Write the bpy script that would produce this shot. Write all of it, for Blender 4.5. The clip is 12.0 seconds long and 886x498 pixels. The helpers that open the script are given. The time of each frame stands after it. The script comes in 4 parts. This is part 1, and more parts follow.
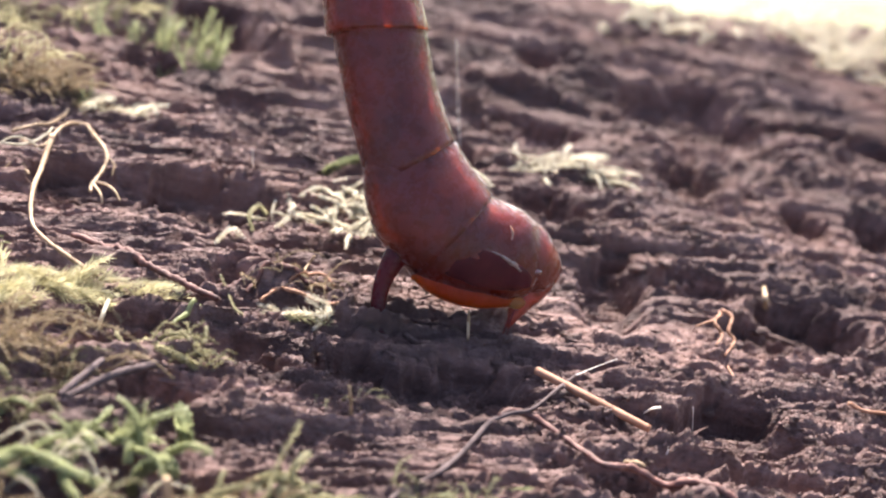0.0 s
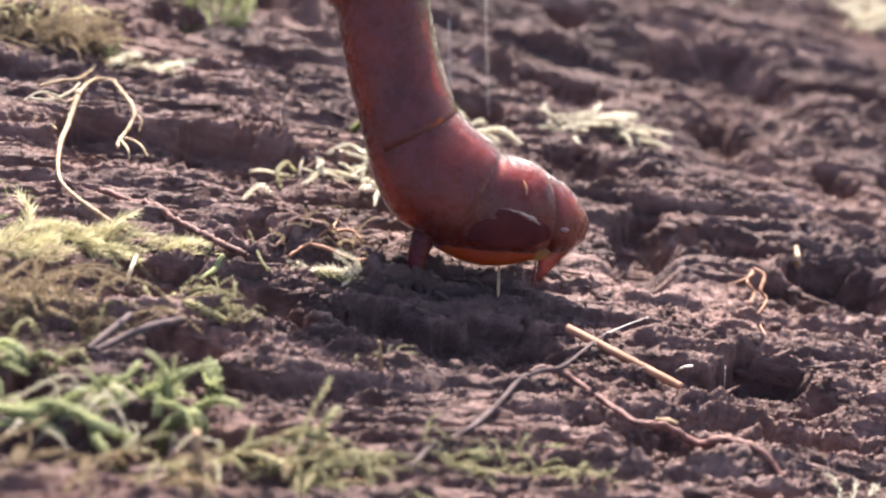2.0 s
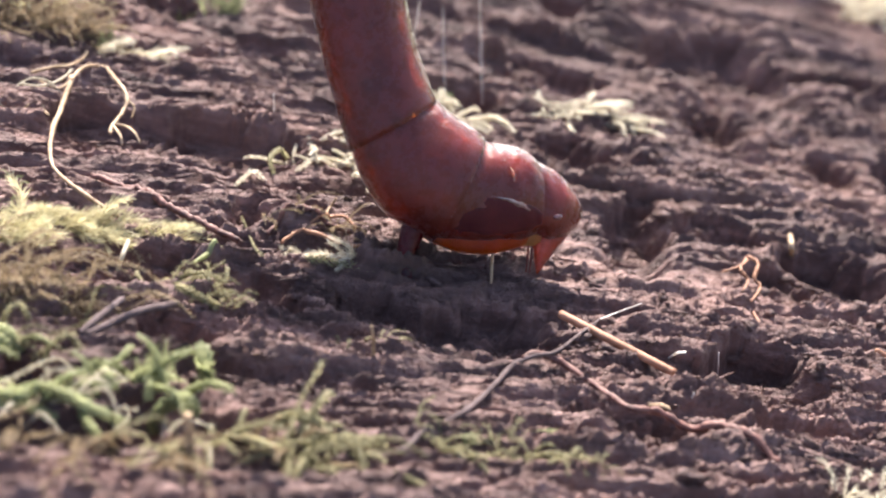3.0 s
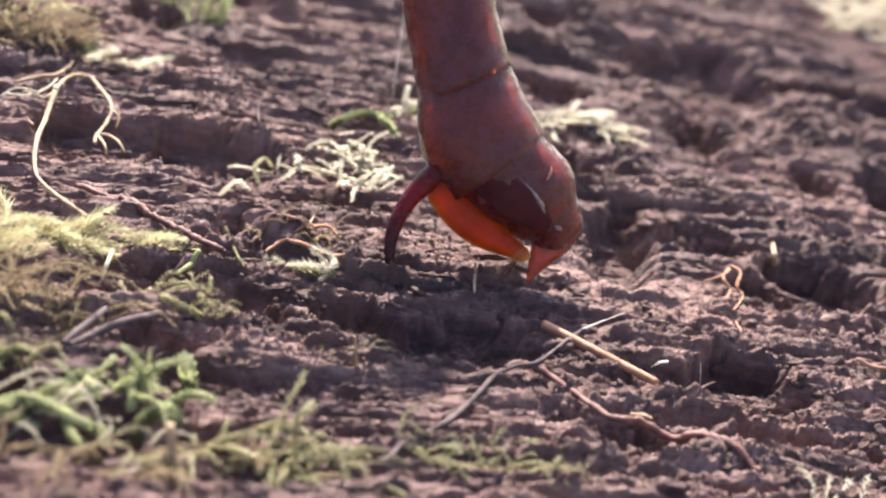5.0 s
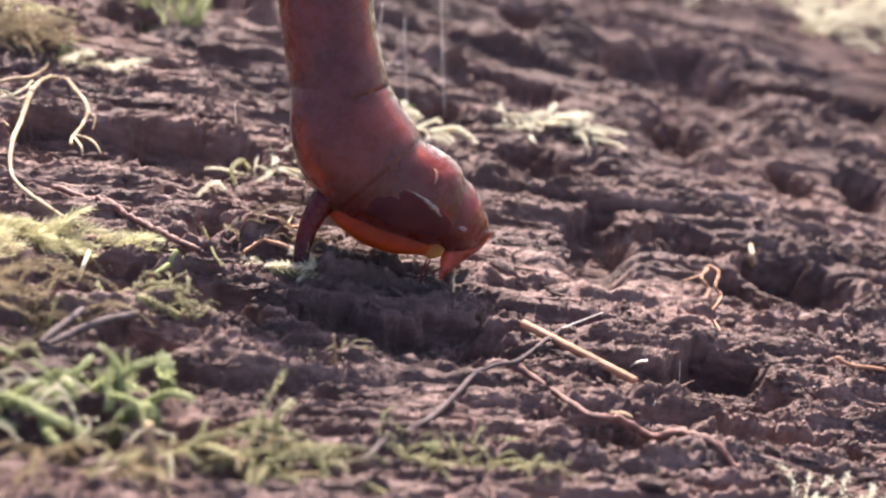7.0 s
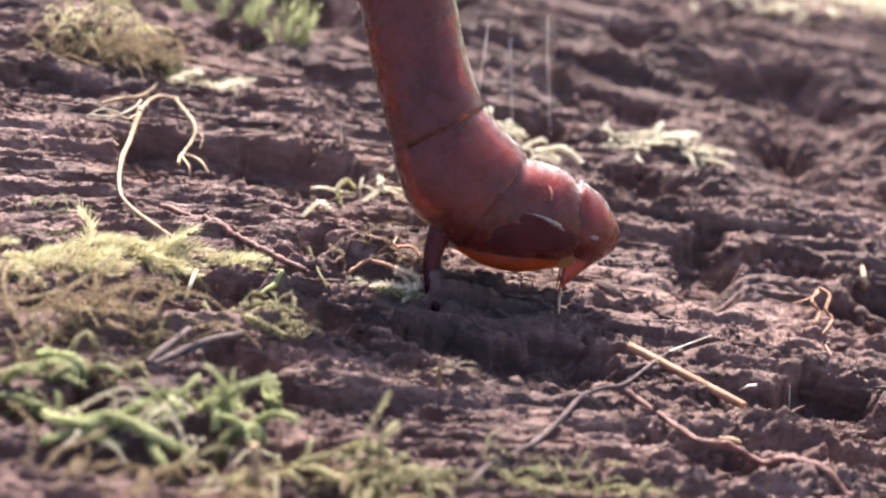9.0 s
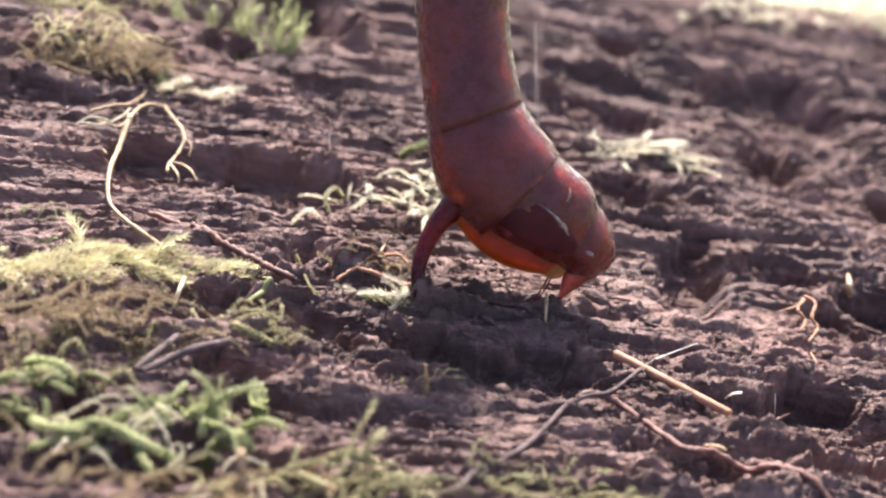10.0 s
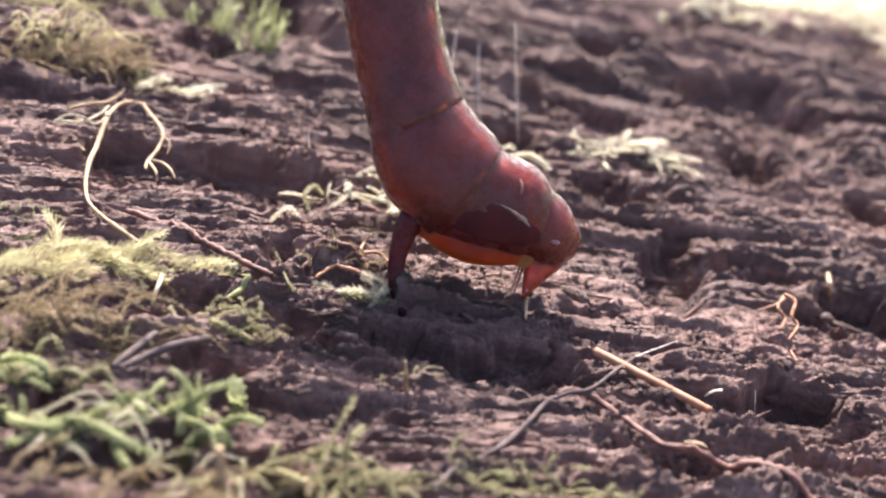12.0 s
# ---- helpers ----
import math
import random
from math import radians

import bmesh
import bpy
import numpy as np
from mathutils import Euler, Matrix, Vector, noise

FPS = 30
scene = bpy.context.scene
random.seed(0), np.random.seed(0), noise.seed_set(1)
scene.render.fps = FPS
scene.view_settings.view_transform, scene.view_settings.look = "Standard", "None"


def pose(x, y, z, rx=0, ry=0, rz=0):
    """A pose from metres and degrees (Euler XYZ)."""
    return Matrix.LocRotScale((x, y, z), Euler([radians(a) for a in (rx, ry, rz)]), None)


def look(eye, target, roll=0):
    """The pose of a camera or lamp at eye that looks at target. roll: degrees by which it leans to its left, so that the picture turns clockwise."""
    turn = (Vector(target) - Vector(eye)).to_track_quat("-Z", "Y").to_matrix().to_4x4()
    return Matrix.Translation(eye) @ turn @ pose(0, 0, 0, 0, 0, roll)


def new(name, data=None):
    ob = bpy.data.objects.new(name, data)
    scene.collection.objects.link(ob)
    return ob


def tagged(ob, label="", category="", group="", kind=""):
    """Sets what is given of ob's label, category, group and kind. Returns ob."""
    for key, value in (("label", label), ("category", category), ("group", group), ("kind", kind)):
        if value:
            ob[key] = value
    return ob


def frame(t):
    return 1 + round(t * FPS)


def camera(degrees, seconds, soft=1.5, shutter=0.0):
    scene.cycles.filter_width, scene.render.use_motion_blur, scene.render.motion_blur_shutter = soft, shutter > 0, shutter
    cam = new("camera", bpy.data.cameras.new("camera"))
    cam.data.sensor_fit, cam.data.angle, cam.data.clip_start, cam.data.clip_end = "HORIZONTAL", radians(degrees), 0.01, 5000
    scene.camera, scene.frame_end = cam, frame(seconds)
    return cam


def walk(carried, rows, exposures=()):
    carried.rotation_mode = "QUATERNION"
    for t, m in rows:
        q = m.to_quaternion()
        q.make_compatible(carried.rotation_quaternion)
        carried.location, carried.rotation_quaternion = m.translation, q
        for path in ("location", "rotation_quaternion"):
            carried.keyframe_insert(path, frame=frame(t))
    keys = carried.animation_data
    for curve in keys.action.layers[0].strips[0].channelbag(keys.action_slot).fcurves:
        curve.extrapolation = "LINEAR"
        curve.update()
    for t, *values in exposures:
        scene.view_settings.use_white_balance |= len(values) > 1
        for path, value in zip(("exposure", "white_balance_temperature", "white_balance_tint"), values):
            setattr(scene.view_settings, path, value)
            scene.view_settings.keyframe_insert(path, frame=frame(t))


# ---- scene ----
MM = 0.001
PATH = [
    (0, (-0.000051, -0.072294, 0.039765), (-0.001038, -0.001449, 0.002617), -0.489),
    (0.5, (-0.000129, -0.072292, 0.039372), (-0.001216, -0.001560, 0.002012), -0.566),
    (1, (0.000139, -0.072398, 0.038532), (-0.000394, -0.001961, 0.000606), -0.488),
    (1.5, (0.000145, -0.072303, 0.038200), (-0.000209, -0.002140, -0.000233), -0.385),
    (2, (-0.000468, -0.071956, 0.038913), (-0.002482, -0.001832, 0.000460), -0.724),
    (2.5, (0.000017, -0.071984, 0.038303), (-0.001630, -0.002058, -0.000525), -0.629),
    (2.7, (-0.000361, -0.072060, 0.038340), (-0.002170, -0.001965, -0.000175), -0.564),
    (4.3, (-0.000305, -0.072067, 0.038360), (-0.002003, -0.002145, -0.000474), -0.553),
    (4.5, (-0.000392, -0.071986, 0.038972), (-0.002668, -0.001928, 0.000414), -0.709),
    (5, (-0.000072, -0.072192, 0.038685), (-0.001359, -0.001993, 0.000339), -0.338),
    (5.5, (0.000255, -0.072463, 0.038527), (-0.000203, -0.001952, 0.000737), -0.099),
    (6, (0.000154, -0.072424, 0.038456), (-0.000071, -0.001725, 0.001017), -0.174),
    (6.5, (-0.000000, -0.072495, 0.038546), (-0.000000, -0.001857, 0.000991), 0.000),
    (7, (-0.000232, -0.072305, 0.038076), (-0.000317, -0.001806, 0.000263), -0.109),
    (7.2, (-0.000282, -0.071991, 0.037558), (-0.001900, -0.001462, -0.000165), -0.507),
    (8.8, (-0.000478, -0.071668, 0.037704), (-0.004612, -0.000990, 0.000455), -1.250),
    (9, (-0.000460, -0.071770, 0.038105), (-0.005419, -0.001074, 0.000990), -1.631),
    (9.5, (-0.000368, -0.071909, 0.038156), (-0.005653, -0.001075, 0.001352), -1.536),
    (10, (-0.000248, -0.072041, 0.038268), (-0.004802, -0.001154, 0.001468), -1.381),
    (10.5, (0.000115, -0.072006, 0.037952), (-0.004160, -0.001065, 0.001222), -1.131),
    (11, (-0.000216, -0.072008, 0.038044), (-0.003816, -0.000957, 0.001454), -0.635),
    (11.5, (-0.000540, -0.071752, 0.037808), (-0.004097, -0.000769, 0.001083), -0.934),
    (12, (-0.000234, -0.071982, 0.037842), (-0.003837, -0.000936, 0.001243), -1.039),
]
cam = camera(30.0, 12.0, soft=2.2)
walk(cam, [(t, look(eye, target, roll)) for t, eye, target, roll in PATH], exposures=[(0, 2.05, 6500, 15), (12, 2.05, 6500, 15)])
cam.data.dof.use_dof = True
cam.data.dof.focus_distance = 0.0762
cam.data.dof.aperture_fstop = 55

# ---- light: low sun from behind the subject, a clear sky ----
SUN_ELEVATION, SUN_AZIMUTH = 49.0, 1.0
world = bpy.data.worlds.new("sky")
scene.world = world
world.use_nodes = True
sky = world.node_tree.nodes.new("ShaderNodeTexSky")
sky.sky_type = "NISHITA"
sky.sun_disc = False
sky.air_density, sky.dust_density = 0.7, 3.0
sky.sun_elevation = radians(SUN_ELEVATION)
sky.sun_rotation = radians(SUN_AZIMUTH)
world.node_tree.links.new(sky.outputs[0], world.node_tree.nodes["Background"].inputs[0])
world.node_tree.nodes["Background"].inputs[1].default_value = 0.128
sun_data = bpy.data.lights.new("sun", "SUN")
sun_data.energy, sun_data.angle, sun_data.color = 4.9, radians(1.2), (1.0, 0.93, 0.84)
sun = new("sun", sun_data)
_e, _a = radians(SUN_ELEVATION), radians(SUN_AZIMUTH)
SUN_WAY = Vector((math.sin(_a) * math.cos(_e), math.cos(_a) * math.cos(_e), math.sin(_e)))
sun.matrix_world = look(SUN_WAY * 1.0, (0, 0, 0))


# ---- materials ----
def nodes_of(name):
    m = bpy.data.materials.new(name)
    m.use_nodes = True
    nt = m.node_tree
    return m, nt, nt.nodes["Principled BSDF"]


def mapped(nt, scale=(1, 1, 1), rz=0.0):
    tc = nt.nodes.new("ShaderNodeTexCoord")
    mp = nt.nodes.new("ShaderNodeMapping")
    mp.inputs["Scale"].default_value = scale
    mp.inputs["Rotation"].default_value = (0, 0, rz)
    nt.links.new(tc.outputs["Object"], mp.inputs["Vector"])
    return mp.outputs["Vector"]


def noise_tex(nt, vec, scale, detail=4, rough=0.6):
    n = nt.nodes.new("ShaderNodeTexNoise")
    n.inputs["Scale"].default_value, n.inputs["Detail"].default_value, n.inputs["Roughness"].default_value = scale, detail, rough
    if vec is not None:
        nt.links.new(vec, n.inputs["Vector"])
    return n.outputs["Fac"]


def ramp(nt, fac, stops):
    r = nt.nodes.new("ShaderNodeValToRGB")
    while len(r.color_ramp.elements) < len(stops):
        r.color_ramp.elements.new(0.5)
    for e, (p, c) in zip(r.color_ramp.elements, stops):
        e.position, e.color = p, (*c, 1)
    nt.links.new(fac, r.inputs["Fac"])
    return r.outputs["Color"]


def mix_col(nt, a, b, fac, mode="MIX"):
    m = nt.nodes.new("ShaderNodeMix")
    m.data_type, m.blend_type = "RGBA", mode
    for sock, v in ((m.inputs["Factor"], fac), (m.inputs["A"], a), (m.inputs["B"], b)):
        if isinstance(v, (int, float)):
            sock.default_value = v
        elif isinstance(v, tuple):
            sock.default_value = (*v, 1)
        else:
            nt.links.new(v, sock)
    return m.outputs["Result"]


def bump(nt, bsdf, height, dist, strength=1.0, inner=None):
    b = nt.nodes.new("ShaderNodeBump")
    b.inputs["Distance"].default_value, b.inputs["Strength"].default_value = dist, strength
    nt.links.new(height, b.inputs["Height"])
    if inner is not None:
        nt.links.new(inner, b.inputs["Normal"])
    nt.links.new(b.outputs["Normal"], bsdf.inputs["Normal"])
    return b.outputs["Normal"]


GRAIN = radians(11.5)


def wood_material():
    m, nt, bs = nodes_of("rotten_wood")
    iso = mapped(nt)
    along = mapped(nt, (0.12, 1.0, 0.6), -GRAIN)
    big = noise_tex(nt, iso, 110, 3, 0.6)
    fib = noise_tex(nt, along, 1400, 5, 0.65)
    fine = noise_tex(nt, iso, 3200, 4, 0.7)
    c1 = ramp(nt, fib, [(0.30, (0.040, 0.023, 0.021)), (0.5, (0.150, 0.088, 0.077)), (0.72, (0.41, 0.275, 0.242))])
    c2 = ramp(nt, fine, [(0.3, (0.052, 0.031, 0.028)), (0.58, (0.182, 0.113, 0.100)), (0.75, (0.46, 0.322, 0.282))])
    c = mix_col(nt, c1, c2, 0.45)
    red = ramp(nt, big, [(0.42, (0.0, 0.0, 0.0)), (0.62, (1.0, 1.0, 1.0))])
    c = mix_col(nt, c, (0.215, 0.120, 0.097), red, "MIX")
    c = mix_col(nt, c1, c, 0.55)
    damp = noise_tex(nt, along, 260, 5, 0.65)
    c = mix_col(nt, c, ramp(nt, damp, [(0.36, (0.46, 0.44, 0.46)), (0.56, (1.0, 1.0, 1.0))]), 1.0, "MULTIPLY")
    nt.links.new(c, bs.inputs["Base Color"])
    bs.inputs["Roughness"].default_value = 0.62
    bs.inputs["Specular IOR Level"].default_value = 0.3
    b1 = bump(nt, bs, fib, 0.00022, 0.8)
    b2 = bump(nt, bs, fine, 0.00024, 0.95, b1)
    bump(nt, bs, noise_tex(nt, iso, 9500, 3, 0.7), 0.00016, 0.9, b2)
    return m


def simple(name, dark, light, scale=900, rough=0.6, spec=0.4, bumpd=0.0, translucent=None, tw=0.0, random_tint=0.0, stretch=(1, 1, 1)):
    m, nt, bs = nodes_of(name)
    v = mapped(nt, stretch)
    n = noise_tex(nt, v, scale, 4, 0.6)
    c = ramp(nt, n, [(0.3, dark), (0.7, light)])
    if random_tint:
        oi = nt.nodes.new("ShaderNodeObjectInfo")
        k = ramp(nt, oi.outputs["Random"], [(0.0, (1 - random_tint,) * 3), (1.0, (1.0, 1.0, 1.0))])
        c = mix_col(nt, c, k, 1.0, "MULTIPLY")
    nt.links.new(c, bs.inputs["Base Color"])
    bs.inputs["Roughness"].default_value, bs.inputs["Specular IOR Level"].default_value = rough, spec
    if bumpd:
        bump(nt, bs, n, bumpd, 0.8)
    if tw:
        tr = nt.nodes.new("ShaderNodeBsdfTranslucent")
        if translucent:
            tr.inputs["Color"].default_value = (*translucent, 1)
        else:
            nt.links.new(c, tr.inputs["Color"])
        mx = nt.nodes.new("ShaderNodeMixShader")
        mx.inputs[0].default_value = tw
        nt.links.new(bs.outputs[0], mx.inputs[1])
        nt.links.new(tr.outputs[0], mx.inputs[2])
        nt.links.new(mx.outputs[0], nt.nodes["Material Output"].inputs["Surface"])
    return m


def chitin(name, dark, light, radius, weight, rough=0.28, scale_mm=0.9, patch=700, gloss=0.3):
    m, nt, bs = nodes_of(name)
    v = mapped(nt)
    n = noise_tex(nt, v, patch, 4, 0.6)
    c = ramp(nt, n, [(0.3, dark), (0.72, light)])
    nt.links.new(c, bs.inputs["Base Color"])
    bs.inputs["Subsurface Weight"].default_value = weight
    bs.inputs["Subsurface Radius"].default_value = radius
    bs.inputs["Subsurface Scale"].default_value = scale_mm * MM
    bs.inputs["Roughness"].default_value = rough
    bs.inputs["Specular IOR Level"].default_value = gloss
    bs.inputs["IOR"].default_value = 1.5
    fine = noise_tex(nt, v, 4500, 3, 0.6)
    bump(nt, bs, fine, 0.00003, 0.5)
    return m


def shell(name, glow, clear, share, rough=0.2, patch=600, matte=None, matte_share=0.08, gloss=0.75, tip=None, low=0.42, wet=1.42):
    """Thin see-through skin: part translucent, part clear, with a wet gloss; tip: z in m of a dark end and of the bright root."""
    m, nt, bs = nodes_of(name)
    nt.nodes.remove(bs)
    v = mapped(nt)
    n = noise_tex(nt, v, patch, 4, 0.6)
    g = ramp(nt, n, [(0.3, tuple(c * low for c in glow)), (0.7, glow)])
    k = ramp(nt, n, [(0.3, tuple(c * (0.35 + low) for c in clear)), (0.7, clear)])
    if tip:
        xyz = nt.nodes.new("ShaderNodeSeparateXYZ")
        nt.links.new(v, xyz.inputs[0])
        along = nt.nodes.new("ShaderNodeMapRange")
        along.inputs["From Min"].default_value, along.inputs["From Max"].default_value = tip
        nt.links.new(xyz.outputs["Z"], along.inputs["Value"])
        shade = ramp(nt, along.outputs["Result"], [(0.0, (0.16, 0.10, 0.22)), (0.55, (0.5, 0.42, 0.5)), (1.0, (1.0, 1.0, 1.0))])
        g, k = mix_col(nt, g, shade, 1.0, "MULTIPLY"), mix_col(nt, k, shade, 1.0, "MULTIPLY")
    tr, tp, gl = (nt.nodes.new("ShaderNodeBsdf" + s) for s in ("Translucent", "Transparent", "Glossy"))
    df = nt.nodes.new("ShaderNodeBsdfDiffuse")
    nt.links.new(g, tr.inputs["Color"])
    fleck = noise_tex(nt, v, 1900, 5, 0.7)
    mt = tuple(matte or glow)
    nt.links.new(ramp(nt, fleck, [(0.3, tuple(c * 0.45 for c in mt)), (0.52, mt), (0.75, tuple(min(1, c * 1.7) for c in mt))]), df.inputs["Color"])
    nt.links.new(k, tp.inputs["Color"])
    nt.links.new(ramp(nt, fleck, [(0.35, (rough * 0.6,) * 3), (0.65, (min(1, rough * 2.2),) * 3)]), gl.inputs["Roughness"])
    mixes = [nt.nodes.new("ShaderNodeMixShader") for _ in range(3)]
    mixes[0].inputs[0].default_value = matte_share
    nt.links.new(tr.outputs[0], mixes[0].inputs[1])
    nt.links.new(df.outputs[0], mixes[0].inputs[2])
    mixes[1].inputs[0].default_value = share
    nt.links.new(mixes[0].outputs[0], mixes[1].inputs[1])
    nt.links.new(tp.outputs[0], mixes[1].inputs[2])
    fr = nt.nodes.new("ShaderNodeFresnel")
    fr.inputs["IOR"].default_value = wet
    soft = nt.nodes.new("ShaderNodeMath")
    soft.operation = "MULTIPLY"
    soft.inputs[1].default_value = gloss
    nt.links.new(fr.outputs[0], soft.inputs[0])
    nt.links.new(soft.outputs[0], mixes[2].inputs[0])
    nt.links.new(mixes[1].outputs[0], mixes[2].inputs[1])
    nt.links.new(gl.outputs[0], mixes[2].inputs[2])
    fine = noise_tex(nt, v, 1500, 5, 0.7)
    b = nt.nodes.new("ShaderNodeBump")
    b.inputs["Distance"].default_value, b.inputs["Strength"].default_value = 0.00014, 0.85
    nt.links.new(fine, b.inputs["Height"])
    nt.links.new(b.outputs["Normal"], gl.inputs["Normal"])
    nt.links.new(b.outputs["Normal"], fr.inputs["Normal"])
    nt.links.new(mixes[2].outputs[0], nt.nodes["Material Output"].inputs["Surface"])
    return m


WOOD = wood_material()
CHITIN = shell("red_brown_skin", (0.92, 0.21, 0.065), (0.92, 0.42, 0.35), 0.46, 0.2, 400, (0.33, 0.078, 0.068), 0.27, 1.45, low=0.34, wet=1.33)
CORE = chitin("dark_inner_body", (0.07, 0.015, 0.021), (0.23, 0.05, 0.05), (1.0, 0.25, 0.15), 0.4, 0.6, 0.8, 450, 0.1)
CHITIN_DARK = chitin("dark_chitin", (0.030, 0.007, 0.009), (0.085, 0.020, 0.020), (1.0, 0.25, 0.1), 0.4, 0.55, 0.6, 500, 0.05)
CHITIN_ORANGE = shell("orange_skin", (1.0, 0.40, 0.05), (1.0, 0.50, 0.14), 0.40, 0.25, 520, (0.66, 0.10, 0.012), 0.14, 0.7, low=0.5, wet=1.33)
# Valve skin where the sun comes through, that brightness mixed into the colour
CHITIN_BACKLIT = shell("backlit_skin", (1.0, 0.82, 0.36), (1.0, 0.86, 0.5), 0.4, 0.15, 900, (0.9, 0.55, 0.16), 0.12, 0.7, low=0.8, wet=1.33)
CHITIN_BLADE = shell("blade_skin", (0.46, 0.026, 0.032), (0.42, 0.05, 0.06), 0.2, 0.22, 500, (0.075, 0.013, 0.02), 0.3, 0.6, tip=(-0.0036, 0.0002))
CHITIN_STYLUS = shell("stylus_skin", (0.42, 0.05, 0.04), (0.4, 0.10, 0.08), 0.2, 0.22, 500, (0.10, 0.02, 0.02), 0.4, 0.6)
PALE_HAIR = simple("pale_hair", (0.75, 0.70, 0.62), (0.9, 0.86, 0.8), tw=0.3)
STRAW = simple("straw", (0.20, 0.095, 0.05), (0.40, 0.215, 0.135), 1500, 0.6, 0.3, 0.00004, tw=0.15)
STEM = simple("dry_stem", (0.20, 0.128, 0.065), (0.47, 0.35, 0.222), 1300, 0.6, 0.3, 0.00004, tw=0.15)
ROOT = simple("rootlet", (0.040, 0.018, 0.016), (0.165, 0.075, 0.058), 1600, 0.65, 0.35, 0.00006)
TWIG = simple("grey_twig", (0.040, 0.029, 0.029), (0.125, 0.096, 0.092), 1200, 0.85, 0.12, 0.00005)
MOSS_GREEN = simple("moss_green", (0.235, 0.262, 0.110), (0.500, 0.525, 0.300), 700, 0.55, 0.35, tw=0.55, random_tint=0.4)
MOSS_YELLOW = simple("moss_yellow", (0.257, 0.234, 0.121), (0.461, 0.431, 0.272), 700, 0.6, 0.3, tw=0.55, random_tint=0.4)
MOSS_PALE = simple("moss_pale", (0.513, 0.467, 0.336), (0.821, 0.774, 0.634), 700, 0.6, 0.3, tw=0.5, random_tint=0.3)
MOSS_BROWN = simple("moss_brown", (0.229, 0.166, 0.089), (0.429, 0.336, 0.215), 700, 0.65, 0.3, tw=0.35, random_tint=0.4)
MOSS_CREAM = simple("moss_cream", (0.467, 0.420, 0.224), (0.784, 0.738, 0.486), 700, 0.6, 0.3, tw=0.5, random_tint=0.3)
MEMBRANE = chitin("pale_membrane", (0.10, 0.055, 0.045), (0.30, 0.22, 0.18), (1.0, 0.5, 0.3), 0.4, 0.3, 0.5, 2600, 0.55)
WET = chitin("wet_chitin", (0.10, 0.02, 0.02), (0.2, 0.05, 0.04), (1.0, 0.3, 0.2), 0.2, 0.13, 0.3, 700, 1.0)
LITTER = simple("leaf_litter", (0.07, 0.085, 0.035), (0.26, 0.28, 0.15), 25, 0.8, 0.2)


# ---- mesh helpers ----
def part(name, bm, material, parent=None, label=""):
    me = bpy.data.meshes.new(name)
    bm.to_mesh(me)
    bm.free()
    for p in me.polygons:
        p.use_smooth = True
    me.materials.append(material)
    ob = new(name, me)
    if parent is not None:
        ob.parent = parent
    return tagged(ob, label) if label else ob


def spline(points, n):
    """Catmull-Rom through points, n samples."""
    p = np.array(points, float)
    p = np.vstack([2 * p[0] - p[1], p, 2 * p[-1] - p[-2]])
    out = []
    for t in np.linspace(0, len(points) - 1 - 1e-9, n):
        i = int(t)
        u = t - i
        a, b, c, d = p[i:i + 4]
        out.append(0.5 * (2 * b + (c - a) * u + (2 * a - 5 * b + 4 * c - d) * u**2 + (3 * b - a - 3 * c + d) * u**3))
    return np.array(out)


def loft(dorsal, ventral, depth, n=20, around=28, lip=0.0, wrinkle=0.0, offset_y=0.0, shrink=1.0):
    """A closed shell between a dorsal and a ventral line (x, z in mm); depth: half width over half height, or absolute list."""
    d, v = spline(dorsal, n), spline(ventral, n)
    bm = bmesh.new()
    rings = []
    for i in range(n):
        c, h = (d[i] + v[i]) / 2, (d[i] - v[i]) / 2
        r = np.linalg.norm(h)
        w = depth * r if isinstance(depth, float) else np.interp(i / (n - 1), np.linspace(0, 1, len(depth)), depth)
        k = shrink + (lip * math.exp(-((n - 1 - i) / 1.2) ** 2) if lip else 0.0)
        ring = []
        for j in range(around):
            a = 2 * math.pi * j / around
            q = c + h * math.cos(a) * k
            y = w * math.sin(a) * k + offset_y
            if wrinkle:
                s = wrinkle * noise.noise(Vector((q[0] * 1.3, y * 1.3, q[1] * 1.3 + i * 0.35)))
                q, y = q + h / max(r, 1e-6) * math.cos(a) * s, y + math.sin(a) * s
            ring.append(bm.verts.new((q[0] * MM, y * MM, q[1] * MM)))
        rings.append(ring)
    for a, b in zip(rings, rings[1:]):
        for j in range(around):
            bm.faces.new((a[j], a[(j + 1) % around], b[(j + 1) % around], b[j]))
    for ring, flip in ((rings[0], False), (rings[-1], True)):
        mid = bm.verts.new(sum((q.co for q in ring), Vector()) / around)
        for j in range(around):
            e = (ring[j], ring[(j + 1) % around], mid)
            bm.faces.new(e[::-1] if not flip else e)
    bmesh.ops.recalc_face_normals(bm, faces=bm.faces)
    return bm


